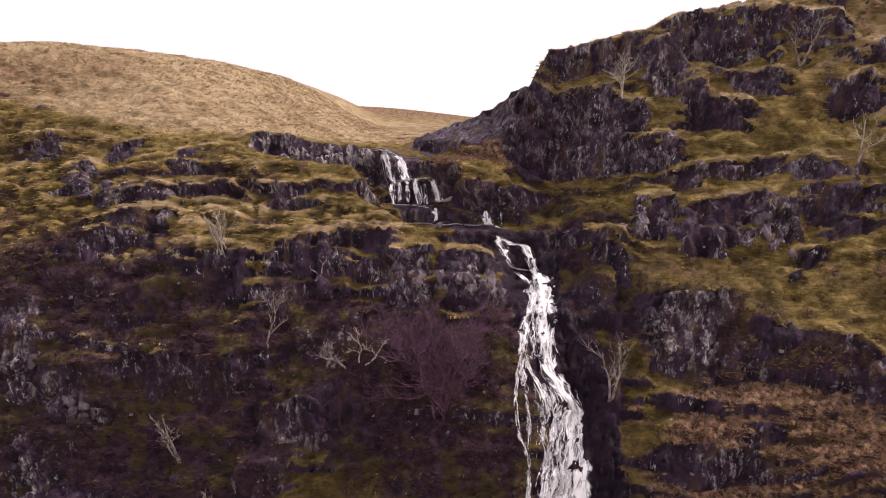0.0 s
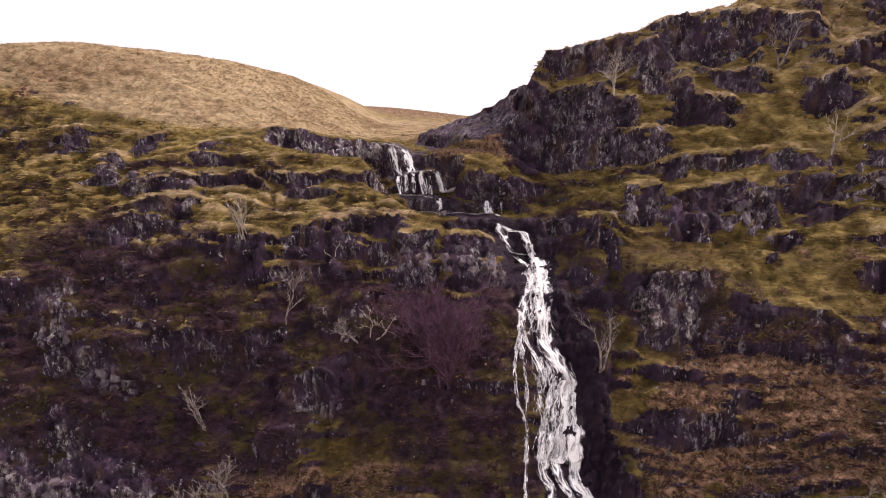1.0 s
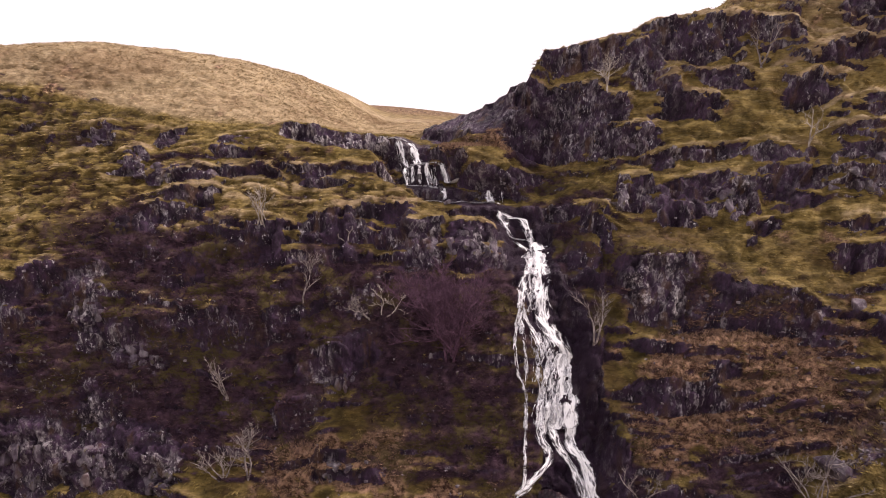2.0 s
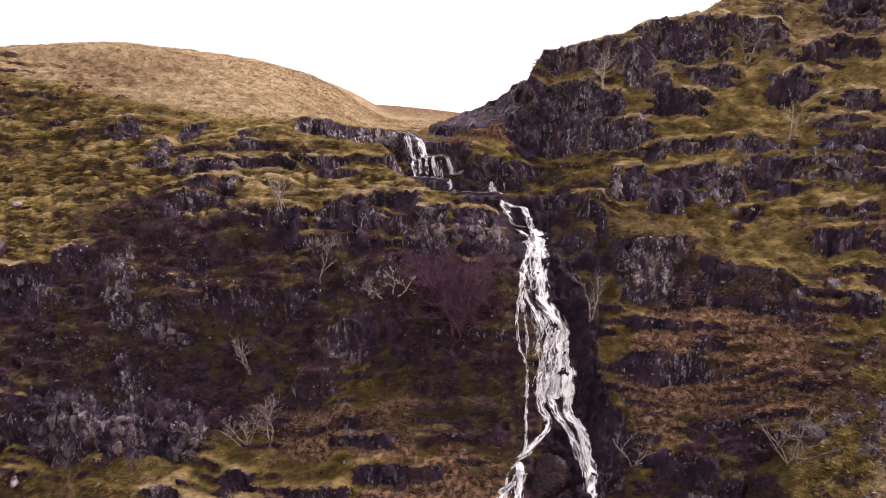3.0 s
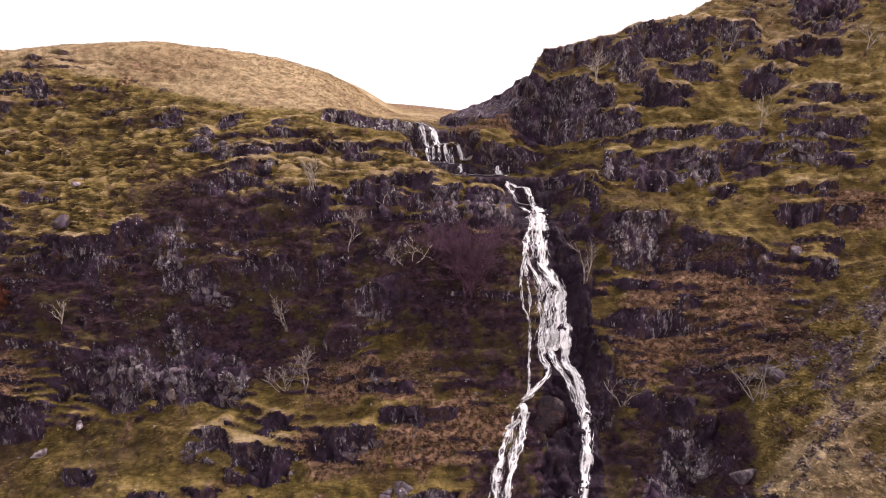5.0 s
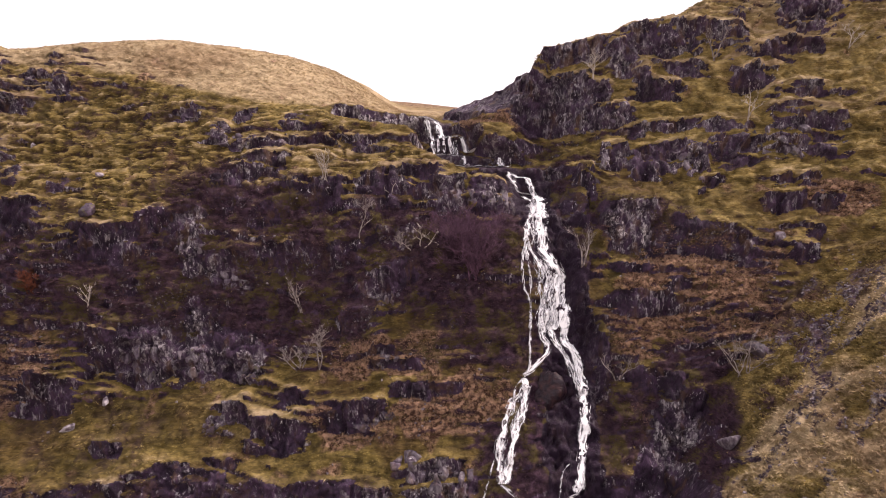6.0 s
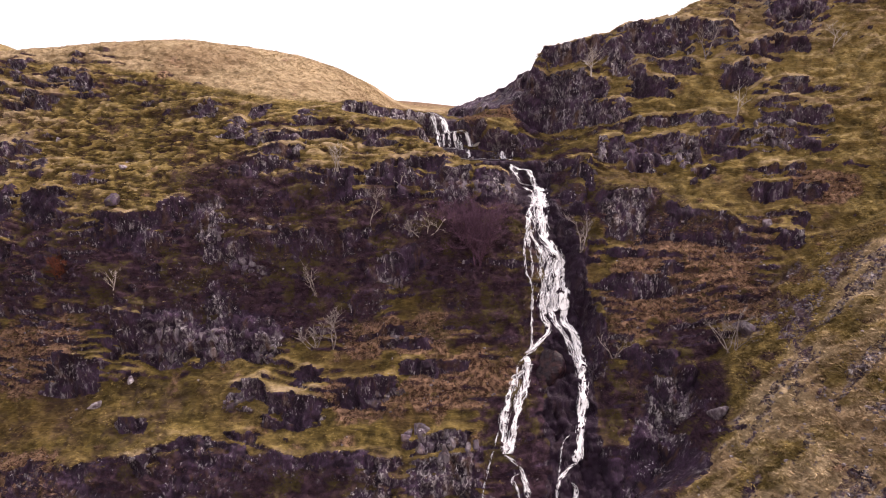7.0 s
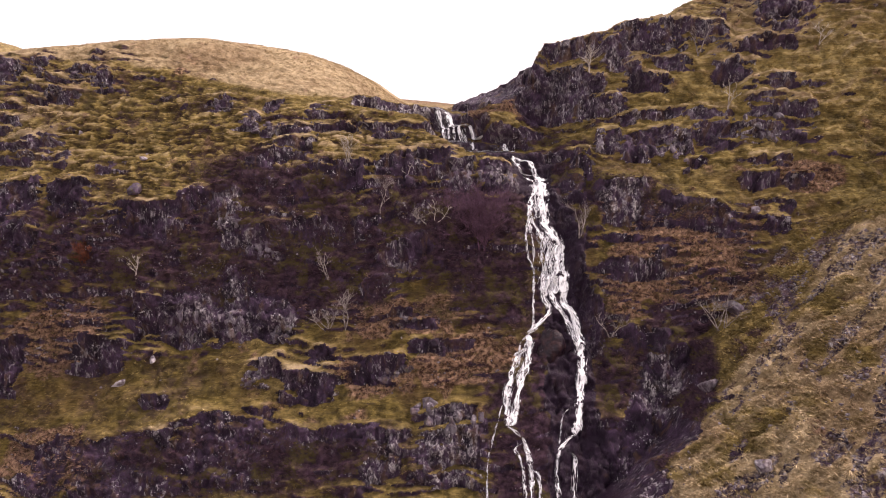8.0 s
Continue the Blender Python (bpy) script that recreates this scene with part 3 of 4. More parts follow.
def make_moor():
    m, t = blank("moorland")
    where = node(t, "ShaderNodeNewGeometry").outputs["Position"]
    rock, heath, bracken, gold, wet = (attribute(t, k) for k in ("rock", "heath", "bracken", "gold", "wet"))
    ground_c = grass_color(t, where, gold, 0.0)
    ground_c = mix(t, 1.0, ground_c, (0.80, 0.78, 0.76, 1), "MULTIPLY")
    dead = grainy(t, where, 2.3, 5)
    fern = mix(t, band(t, dead, 0.40, 0.64), (0.045, 0.021, 0.014, 1), (0.35, 0.215, 0.140, 1))
    ground_c = mix(t, bracken, ground_c, fern)
    ling = mix(t, band(t, grainy(t, where, 1.9, 6), 0.35, 0.72), (0.021, 0.0095, 0.021, 1), (0.067, 0.034, 0.056, 1))
    ling = mix(t, math_node(t, "MULTIPLY", band(t, grainy(t, where, 0.42, 4), 0.48, 0.60), 0.75), ling, (0.078, 0.062, 0.018, 1))
    ground_c = mix(t, math_node(t, "MULTIPLY", heath, 0.92), ground_c, ling)
    edge = grainy(t, where, 3.5, 5)
    r = band(t, math_node(t, "ADD", rock, math_node(t, "MULTIPLY", math_node(t, "SUBTRACT", edge, 0.5), 0.9)), 0.35, 0.62)
    c = mix(t, r, ground_c, rock_color(t, where, wet, attribute(t, "lichen")))
    rough = math_node(t, "SUBTRACT", 0.9, math_node(t, "MULTIPLY", r, math_node(t, "ADD", 0.26, math_node(t, "MULTIPLY", wet, 0.12))))
    b1 = node(t, "ShaderNodeBump", Strength=1.0, Distance=0.20, Height=grainy(t, where, 2.8, 8, None, 0.66))
    b2 = node(t, "ShaderNodeBump", Strength=0.9, Distance=0.08, Height=grainy(t, where, 11, 6, (1, 1, 0.7), 0.65), Normal=b1.outputs[0])
    finish(t, c, rough, b2.outputs[0], 0.14)
    return m


def make_rock():
    m, t = blank("weathered_rock")
    where = node(t, "ShaderNodeNewGeometry").outputs["Position"]
    each = node(t, "ShaderNodeObjectInfo").outputs["Random"]
    pale = attribute(t, "pale")
    c = rock_color(t, where, 0.0)
    light = mix(t, band(t, grainy(t, where, 3.0, 7, (1, 1, 0.6)), 0.36, 0.66), (0.085, 0.058, 0.080, 1), (0.40, 0.36, 0.38, 1))
    c = mix(t, math_node(t, "MULTIPLY", pale, math_node(t, "ADD", 0.55, math_node(t, "MULTIPLY", each, 0.45))), c, light)
    moss = band(t, grainy(t, where, 1.6, 4), 0.57, 0.68)
    c = mix(t, math_node(t, "MULTIPLY", moss, 0.7), c, (0.075, 0.062, 0.018, 1))
    bump = node(t, "ShaderNodeBump", Strength=0.9, Distance=0.08, Height=grainy(t, where, 6, 8, (1.2, 1.2, 0.5), 0.65))
    finish(t, c, 0.62, bump.outputs[0], 0.4)
    return m


def make_wet_rock():
    m, t = blank("wet_rock")
    where = node(t, "ShaderNodeNewGeometry").outputs["Position"]
    c = mix(t, band(t, grainy(t, where, 1.6, 5), 0.4, 0.7), (0.012, 0.006, 0.011, 1), (0.045, 0.019, 0.020, 1))
    bump = node(t, "ShaderNodeBump", Strength=0.9, Distance=0.12, Height=grainy(t, where, 3.5, 7))
    finish(t, c, 0.36, bump.outputs[0], 0.22)
    return m


def make_blades(name, dark):
    m, t = blank(name)
    where = node(t, "ShaderNodeNewGeometry")
    each = where.outputs["Random Per Island"]
    if dark:
        c = mix(t, each, (0.023, 0.0100, 0.022, 1), (0.073, 0.035, 0.058, 1))
        c = mix(t, math_node(t, "MULTIPLY", attribute(t, "gold"), 0.9), c, mix(t, each, (0.09, 0.045, 0.027, 1), (0.44, 0.295, 0.20, 1)))
    else:
        c = grass_color(t, where.outputs["Position"], attribute(t, "gold"), math_node(t, "MULTIPLY", each, 0.5))
        c = mix(t, band(t, each, 0.45, 0.0), c, mix(t, 1.0, c, (1.6, 1.6, 1.65, 1), "MULTIPLY"))
    b = finish(t, c, 0.85, None, 0.2)
    return m


def make_bark(name, dark, light):
    m, t = blank(name)
    where = node(t, "ShaderNodeNewGeometry").outputs["Position"]
    c = mix(t, band(t, grainy(t, where, 5, 5, (1, 1, 0.5)), 0.36, 0.66), dark, light)
    bump = node(t, "ShaderNodeBump", Strength=0.5, Distance=0.02, Height=grainy(t, where, 18, 4))
    finish(t, c, 0.8, bump.outputs[0], 0.25)
    return m


def make_water():
    m, t = blank("white_water")
    uv = node(t, "ShaderNodeUVMap", {"uv_map": "flow"}).outputs[0]
    bent = node(t, "ShaderNodeTexNoise", Vector=node(t, "ShaderNodeMapping", Vector=uv, Scale=(2.2, 1.4, 1)).outputs[0], Scale=1.0, Detail=3.0).outputs[1]
    sway = node(t, "ShaderNodeVectorMath", {"operation": "MULTIPLY_ADD"}, _0=bent, _1=(0.55, 0.7, 0), _2=uv).outputs[0]
    lace = node(t, "ShaderNodeTexVoronoi", {"feature": "DISTANCE_TO_EDGE"}, Vector=node(t, "ShaderNodeMapping", Vector=sway, Scale=(2.7, 0.95, 1)).outputs[0], Scale=1.0).outputs["Distance"]
    cover = math_node(t, "ADD", attribute(t, "core"), math_node(t, "SUBTRACT", math_node(t, "MULTIPLY", band(t, lace, 0.26, 0.0), 0.50), 0.25))
    for scale, detail, bend, weight in (((3.5, 0.9, 1), 3, 0.8, 0.7), ((11, 1.8, 1), 4, 0.8, 0.85), ((24, 11, 1), 2, 0.3, 0.8)):
        where = node(t, "ShaderNodeMapping", Vector=sway, Scale=scale).outputs[0]
        n = node(t, "ShaderNodeTexNoise", Vector=where, Scale=1.0, Detail=detail, Roughness=0.6, Distortion=bend).outputs[0]
        cover = math_node(t, "ADD", cover, math_node(t, "MULTIPLY", math_node(t, "SUBTRACT", n, 0.5), weight))
    tone = mix(t, band(t, cover, 0.0, 0.55), (0.40, 0.385, 0.43, 1), (0.88, 0.88, 0.89, 1))
    white = node(t, "ShaderNodeBsdfPrincipled", Base_Color=tone, Roughness=0.4)
    clear = node(t, "ShaderNodeBsdfTransparent", Color=(1, 1, 1, 1))
    s = node(t, "ShaderNodeMixShader", _0=band(t, cover, -0.20, 0.55), _1=clear.outputs[0], _2=white.outputs[0])
    node(t, "ShaderNodeOutputMaterial", Surface=s.outputs[0])
    return m


MOOR, ROCK, WET, WATER = make_moor(), make_rock(), make_wet_rock(), make_water()
GRASS, LING = make_blades("moor_grass", False), make_blades("heather_stems", True)
PALE_BARK = make_bark("pale_bark", (0.24, 0.20, 0.175, 1), (0.50, 0.445, 0.40, 1))
GREY_BARK = make_bark("grey_bark", (0.11, 0.088, 0.084, 1), (0.33, 0.28, 0.265, 1))
PURPLE_BARK = make_bark("purple_bark", (0.062, 0.029, 0.050, 1), (0.135, 0.068, 0.108, 1))
RUSSET = make_bark("russet_twigs", (0.06, 0.018, 0.012, 1), (0.15, 0.045, 0.022, 1))


# ---- ground ----
def grown(start, first, end, grow):
    out, step = [], first
    while start < end:
        start += step
        step *= grow
        out.append(start)
    return out


STEP = 0.16
xs = np.array([-v for v in grown(62, STEP, 1500, 1.12)][::-1] + list(np.arange(-62, 50, STEP)) + grown(50, STEP, 1500, 1.12))
ss = np.array([-v for v in grown(-15, STEP, 1500, 1.12)][::-1] + list(np.arange(15, 76, STEP)) + list(np.arange(76, 96, 0.32)) + grown(96, 0.4, 1500, 1.10))
GX, GS = np.meshgrid(xs, ss, indexing="ij")
GD, COVER = relief(GX, GS)
GROUND = to_world(GX, GS, GD)


def raw_mesh(name, points, faces, size, material, smooth=True):
    """A mesh from arrays of points and of faces that all have the same number of corners."""
    mesh = bpy.data.meshes.new(name)
    mesh.vertices.add(len(points))
    mesh.vertices.foreach_set("co", np.ascontiguousarray(points, dtype=np.float32).reshape(-1))
    mesh.loops.add(faces.size)
    mesh.loops.foreach_set("vertex_index", np.ascontiguousarray(faces, dtype=np.int32).reshape(-1))
    mesh.polygons.add(len(faces))
    mesh.polygons.foreach_set("loop_start", np.arange(0, faces.size, size, dtype=np.int32))
    mesh.polygons.foreach_set("use_smooth", np.full(len(faces), smooth))
    mesh.update(calc_edges=True)
    mesh.materials.append(material)
    return mesh


def give(mesh, name, values):
    mesh.attributes.new(name, "FLOAT", "POINT").data.foreach_set("value", np.ascontiguousarray(values, dtype=np.float32).reshape(-1))


def grid_faces(nx, ny):
    i = np.arange(nx * ny).reshape(nx, ny)
    return np.stack([i[:-1, :-1], i[1:, :-1], i[1:, 1:], i[:-1, 1:]], -1).reshape(-1, 4)


moor = raw_mesh("ground", GROUND.reshape(-1, 3), grid_faces(*GX.shape), 4, MOOR)
for key, values in COVER.items():
    give(moor, key, values)
ground = tagged(new("ground", moor), "steep moorland hillside of tawny grass ledges, heather and dark crags", "hillside", kind="structure")


def sample(field, x, s):
    """A field of the ground at places between its grid points."""
    i, j = np.clip(np.searchsorted(xs, x) - 1, 0, len(xs) - 2), np.clip(np.searchsorted(ss, s) - 1, 0, len(ss) - 2)
    u, v = (x - xs[i]) / (xs[i + 1] - xs[i]), (s - ss[j]) / (ss[j + 1] - ss[j])
    return (1 - u) * (1 - v) * field[i, j] + u * (1 - v) * field[i + 1, j] + (1 - u) * v * field[i, j + 1] + u * v * field[i + 1, j + 1]


def spot(x, s, lift=0.0):
    d = sample(GD, np.float64(x), np.float64(s)) + lift
    return Vector(to_world(np.float64(x), np.float64(s), d))


# ---- water ----
def part(name, mesh, parent, label="", at=None):
    ob = new(name, mesh)
    ob.parent = parent
    if at is not None:
        ob.location = at
    return tagged(ob, label)


def glide(path, step):
    """Points at even steps along a smooth curve through the path."""
    p = np.array([path[0]] + list(path) + [path[-1]], float)
    out = []
    for a, b, c, e in zip(p, p[1:], p[2:], p[3:]):
        n = max(2, int(np.hypot(*(c - b)) / step))
        t = (np.arange(n) / n)[:, None]
        out.append(0.5 * (2 * b + (c - a) * t + (2 * a - 5 * b + 4 * c - e) * t**2 + (3 * b - a - 3 * c + e) * t**3))
    return np.vstack(out + [p[-1:]])


def torrent(path, half, seed, stand=0.10, thin=False):
    """Threads of falling water that run side by side down one path over the rock."""
    rng = np.random.RandomState(seed)
    line = glide(path, 0.11)
    n, along = len(line), np.arange(len(line)) * 0.11
    points, faces, flow, core, base = [], [], [], [], 0
    bed = sample(GD, line[:, 0], line[:, 1])
    k = np.ones(11) / 11
    smooth = np.convolve(np.pad(bed, 5, mode="edge"), k, "valid")
    lie = np.maximum(bed, smooth) + stand
    lie = np.convolve(np.pad(lie, 3, mode="edge"), np.ones(7) / 7, "valid")
    fade = np.minimum(1, np.minimum(along / min(0.8, 0.2 * along[-1]) + 0.35, along[::-1] / min(0.7, 0.2 * along[-1]) + 0.35))
    zero = along * 0
    body = 0.02 if thin else min(0.54, 0.03 + 0.80 * half)
    for thread in range(3 + int(half * along[-1] * 3.2)):
        veil = thread < 1  # one broad sheet, then thin threads that fray from it
        a, b = 0, n
        if thread > 1 and n > 16:
            a = rng.randint(0, max(1, n - 8))
            b = min(n, a + rng.randint(9, 26))
        drift = 0.0 if veil else rng.uniform(-1.15, 1.15) * half
        phase = rng.uniform(0, 50)
        sway = drift * (0.9 + 0.4 * noise3(along / 2.2 + phase, zero, zero + seed))
        if not veil:
            sway = sway + min(1, n / 40) * (0.30 * half * noise3(along / 1.1 + phase, zero + 3, zero) + 0.10 * half * noise3(along / 0.4 + phase, zero + 5, zero))
        life = np.clip(np.minimum(np.arange(n) - a, b - 1 - np.arange(n)) / 6.0, 0.1, 1)
        slow = 1 + 0.30 * noise3(along / 1.3 + phase, zero + 7, zero) + 0.16 * noise3(along / 0.45 + phase, zero + 2, zero)
        wide = (1.05 * half * slow * (0.45 + 0.55 * fade)) if veil else (0.016 + 0.034 * rng.rand() ** 2) * life
        out = lie + (0.0 if veil else 0.05 + 0.07 * rng.rand()) + 0.05 * noise3(along / 0.7 + phase, zero + 11, zero)
        sides = np.linspace(-1, 1, 13 if veil else 3)
        for k, side in enumerate(sides):
            rise = 0.05 * (1 - side * side) - 0.02 + (0.05 * noise3(along / 0.35 + 9 * k, zero + phase, zero) if veil else 0)
            points.append(to_world(line[:, 0] + sway + side * wide, line[:, 1], out + rise)[a:b])
            flow.append(np.stack([side * (1.15 * half if veil else 0.03) + phase + zero, along + phase], -1)[a:b])
            heart = body * (1 - abs(side) ** 2.4) - 0.42 * abs(side) ** 2.5 if veil else 0.22 * (1 - abs(side)) - 0.02
            core.append((heart - 0.35 * (1 - np.minimum(1, fade)) - (0 if veil else 0.3 * (1 - life)))[a:b])
        faces.append(grid_faces(len(sides), b - a) + base)
        base += len(sides) * (b - a)
    mesh = raw_mesh("torrent", np.vstack(points), np.vstack(faces), 4, WATER)
    give(mesh, "core", np.concatenate(core))
    uv = mesh.uv_layers.new(name="flow")
    corner = np.zeros(len(mesh.loops), dtype=np.int32)
    mesh.loops.foreach_get("vertex_index", corner)
    uv.data.foreach_set("uv", np.vstack(flow)[corner].astype(np.float32).reshape(-1))
    return mesh


# Ways of the water: half width, then x and s from head to foot.
UPPER_STEPS = [
    (0.3, [(-6.3, 67.0), (-6.0, 66.2), (-5.6, 65.2), (-5.4, 64.5)]),
    (0.42, [(-5.3, 67.0), (-4.9, 66.3), (-4.5, 65.3), (-4.3, 64.5)]),
    (0.3, [(-5.7, 64.6), (-4.3, 64.3), (-2.7, 64.1), (-2.1, 63.8)]),
    (0.24, [(-5.6, 64.1), (-5.5, 63.2), (-5.4, 62.2)]),
    (0.18, [(-4.9, 64.1), (-4.85, 63.2), (-4.8, 62.3)]),
    (0.18, [(-4.3, 64.1), (-4.2, 63.1), (-4.15, 62.4)]),
    (0.28, [(-3.6, 64.1), (-3.4, 63.1), (-3.2, 62.2)]),
    (0.16, [(-2.9, 64.0), (-2.8, 63.1), (-2.7, 62.4)]),
]
LOWER_STEPS = [
    (0.32, [(-2.0, 63.9), (-1.7, 63.2), (-1.4, 62.4), (-0.5, 62.1)]),
    (0.16, [(-5.5, 62.2), (-4.3, 61.9), (-3.3, 61.8), (-2.3, 61.3)]),
    (0.18, [(-2.0, 61.4), (-1.95, 60.7), (-1.9, 60.0)]),
    (0.15, [(-8.1, 67.3), (-6.9, 67.3), (-5.3, 67.0)]),
    (0.08, [(3.2, 60.4), (3.25, 60.0), (3.25, 59.2)]),
    (0.34, [(2.05, 60.7), (2.2, 60.0), (2.3, 59.1)]),
    (0.16, [(-3.9, 59.8), (-1.7, 59.5), (0.7, 59.2), (2.3, 59.0), (3.2, 58.3)]),
]
LIP = [
    (0.3, [(2.8, 57.4), (3.2, 56.5), (3.5, 55.1), (4.7, 55.0), (5.6, 54.9)]),
    (0.3, [(3.0, 57.4), (4.0, 56.9), (4.8, 56.5), (5.4, 54.9), (5.8, 54.1)]),
]
MAIN_FALL = [
    (0.6, [(5.8, 54.6), (6.0, 52.9), (5.8, 51.0), (5.6, 49.3), (5.7, 47.1), (6.2, 46.0), (6.8, 44.7), (7.3, 43.6)]),
    (0.45, [(7.2, 44.2), (7.4, 43.4), (7.4, 41.8), (7.1, 39.4)]),
    (0.45, [(6.8, 44.4), (6.6, 43.4), (6.6, 41.8), (6.3, 39.4)]),
    (0.25, [(6.2, 44.6), (5.9, 43.6), (5.4, 42.0), (5.1, 40.8), (4.9, 39.4)]),
    (0.25, [(6.3, 43.5), (5.9, 41.8), (5.6, 40.3), (5.3, 39)]),
    (0.15, [(5.1, 43.7), (5.0, 42.6), (5.2, 41.7), (5.1, 39.4)]),
]
WEST_STRAND = [
    (0.27, [(4.1, 54.9), (4.6, 54.2), (5.1, 52.9), (5.0, 51.7), (4.5, 50.6), (4.05, 48.7), (3.95, 47.2), (4.0, 45.8)]),
    (0.2, [(4.05, 48.0), (4.35, 47.0), (4.85, 46.1), (5.2, 45.2), (5.5, 43.9)]),
    (0.12, [(4.0, 47.6), (3.65, 46.6), (3.45, 45.3), (3.4, 44.4), (3.6, 42.8), (4.0, 41.7), (4.1, 40.2), (3.9, 39.3)]),
    (0.1, [(3.95, 46.9), (4.1, 45.4), (4.1, 44.8), (4.2, 43.5), (4.1, 42.0)]),
]
LOWER_FALL = [
    (0.4, [(7.3, 40.5), (7.3, 38.3), (8.2, 36.8), (8.5, 34.3), (8.5, 32.2), (8.1, 29.0), (7.4, 25.5)]),
    (0.26, [(6.3, 40.8), (5.9, 39.9), (6.3, 38.3), (7.4, 36.6), (8.1, 34.4)]),
    (0.28, [(5.2, 40.5), (5.0, 39.8), (5.1, 38.7), (5.6, 37.4), (4.1, 35.8), (3.2, 34.9)]),
    (0.12, [(4.0, 41.0), (4.1, 39.7), (3.9, 37.4), (3.8, 35.8), (3.2, 34.9)]),
]
WEST_BRANCH = [
    (0.37, [(3.2, 34.9), (3.4, 34.1), (3.0, 32.0), (2.3, 30.3), (1.7, 27.8), (1.2, 26.0)]),
    (0.32, [(3.0, 33.6), (2.2, 32.9), (1.6, 31.6), (0.9, 28.8), (0.8, 26.0)]),
    (0.12, [(3.2, 34.9), (2.4, 33.8), (2.2, 31.9), (1.4, 31.4)]),
    (0.2, [(0.8, 26.0), (2.2, 24.8), (2.7, 23.3), (2.9, 21.4), (2.7, 18.0)]),
    (0.16, [(2.2, 24.5), (1.5, 23.8), (2.1, 22.4), (2.3, 18.0)]),
    (0.16, [(2.9, 22.4), (3.6, 21.5), (3.6, 18.0)]),
    (0.08, [(0.4, 28.0), (-0.2, 26.2), (-0.8, 24.3), (-1.2, 22.4), (-1.3, 18.0)]),
]
EAST_BRANCH = [
    (0.22, [(7.4, 25.5), (6.6, 25.0), (5.7, 24.0)]),
    (0.18, [(5.7, 24.0), (5.4, 22.0), (5.6, 18.0)]),
    (0.16, [(6.3, 24.0), (7.2, 23.5), (7.0, 21.6), (6.7, 18.0)]),
    (0.07, [(7.1, 27.9), (6.2, 27.0), (5.8, 24.9), (5.5, 23.9)]),
]
VEIL = [(0.80, [(5.3, 46.0), (5.5, 44.0), (5.6, 42.0), (5.9, 39.8)]), (0.55, [(5.0, 54.0), (5.1, 52.0), (4.8, 50.0), (4.7, 47.5)])]
FALLS = [(name, half, path) for name, ways in (("veil", VEIL), ("upper_cascade", UPPER_STEPS), ("upper_cascade", LOWER_STEPS), ("lip", LIP), ("main_fall", MAIN_FALL), ("west_strand", WEST_STRAND), ("lower_fall", LOWER_FALL), ("west_branch", WEST_BRANCH), ("east_branch", EAST_BRANCH)) for half, path in ways]
waterfall = tagged(new("waterfall"), "white stepped waterfall threading down dark wet rock", "waterfall", kind="structure")
for seed, (name, half, path) in enumerate(FALLS):
    part(name, torrent(path, 1.3 * half, seed, thin=name == "veil"), waterfall)


# ---- stones ----
def stone_mesh(name, size, seed, material, pale=0.0, cuts=11, fine=3, round_off=0.45):
    """A fractured stone: a ball cut flat on many sides, then roughened."""
    rng = random.Random(seed)
    bm = bmesh.new()
    bmesh.ops.create_cube(bm, size=2.0)
    bmesh.ops.subdivide_edges(bm, edges=bm.edges[:], cuts=3 * fine - 2, use_grid_fill=True)
    for v in bm.verts:
        v.co = v.co * (1 - round_off + round_off / v.co.length)
    planes = [(Vector((rng.gauss(0, 1), rng.gauss(0, 1), rng.gauss(0, 1))).normalized(), rng.uniform(0.55, 0.95)) for _ in range(cuts)]
    for v in bm.verts:
        k = min([1.0] + [h / v.co.dot(n) for n, h in planes if v.co.dot(n) > h])
        v.co *= k * (1 + 0.07 * noise.noise(v.co * 2.3 + Vector((seed, 0, 0))) + 0.04 * noise.noise(v.co * 6 + Vector((0, seed, 0))))
        v.co = Vector((v.co.x * size[0], v.co.y * size[1], v.co.z * size[2]))
    mesh = bpy.data.meshes.new(name)
    bm.to_mesh(mesh)
    bm.free()
    mesh.materials.append(material)
    give(mesh, "pale", np.full(len(mesh.vertices), pale))
    return mesh


# x, s, half width, half depth, half height, paleness
BOULDERS = [(-41.2, 56.5, 0.45, 0.4, 0.35, 1), (27.6, 46.7, 0.75, 0.5, 0.5, 0.8), (-37, 34.2, 0.36, 0.3, 0.5, 1), (-40.5, 31.9, 0.9, 0.6, 0.35, 1),
            (-51, 61.8, 0.5, 0.4, 0.4, 0.9), (18.9, 27.9, 0.7, 0.6, 1.1, 0.8), (23.3, 36.2, 1.5, 0.9, 0.7, 0.3), (19.4, 19.6, 0.7, 0.5, 0.5, 0.6),
            (-1.6, 58.9, 0.5, 0.4, 0.25, 0.9), (14, 62, 0.6, 0.5, 0.5, 0.2), (-40.6, 51.1, 0.8, 0.8, 0.75, 0.0)]
for n, (x, s, a, b, c, pale) in enumerate(BOULDERS):
    ob = new("boulder", stone_mesh("boulder", (a, b, c), 40 + n, ROCK, pale))
    ob.location = spot(x, s) + Vector((0, 0, 0.45 * c))
    ob.rotation_euler = (0.1 * n, 0.2, 1.3 * n)
    tagged(ob, "pale lichen-covered boulder resting on the grass slope" if pale > 0.5 else "dark weathered boulder resting on the grass slope", "boulder", "boulders on the hillside")
wet_boulder = new("boulder", stone_mesh("boulder", (1.7, 1.1, 2.6), 93, WET, 0, 8, 5, 0.8))
wet_boulder.location = spot(5.4, 33.0) + Vector((0, 0.55, 0))
tagged(wet_boulder, "glossy black wet boulder parting the falling water", "boulder")

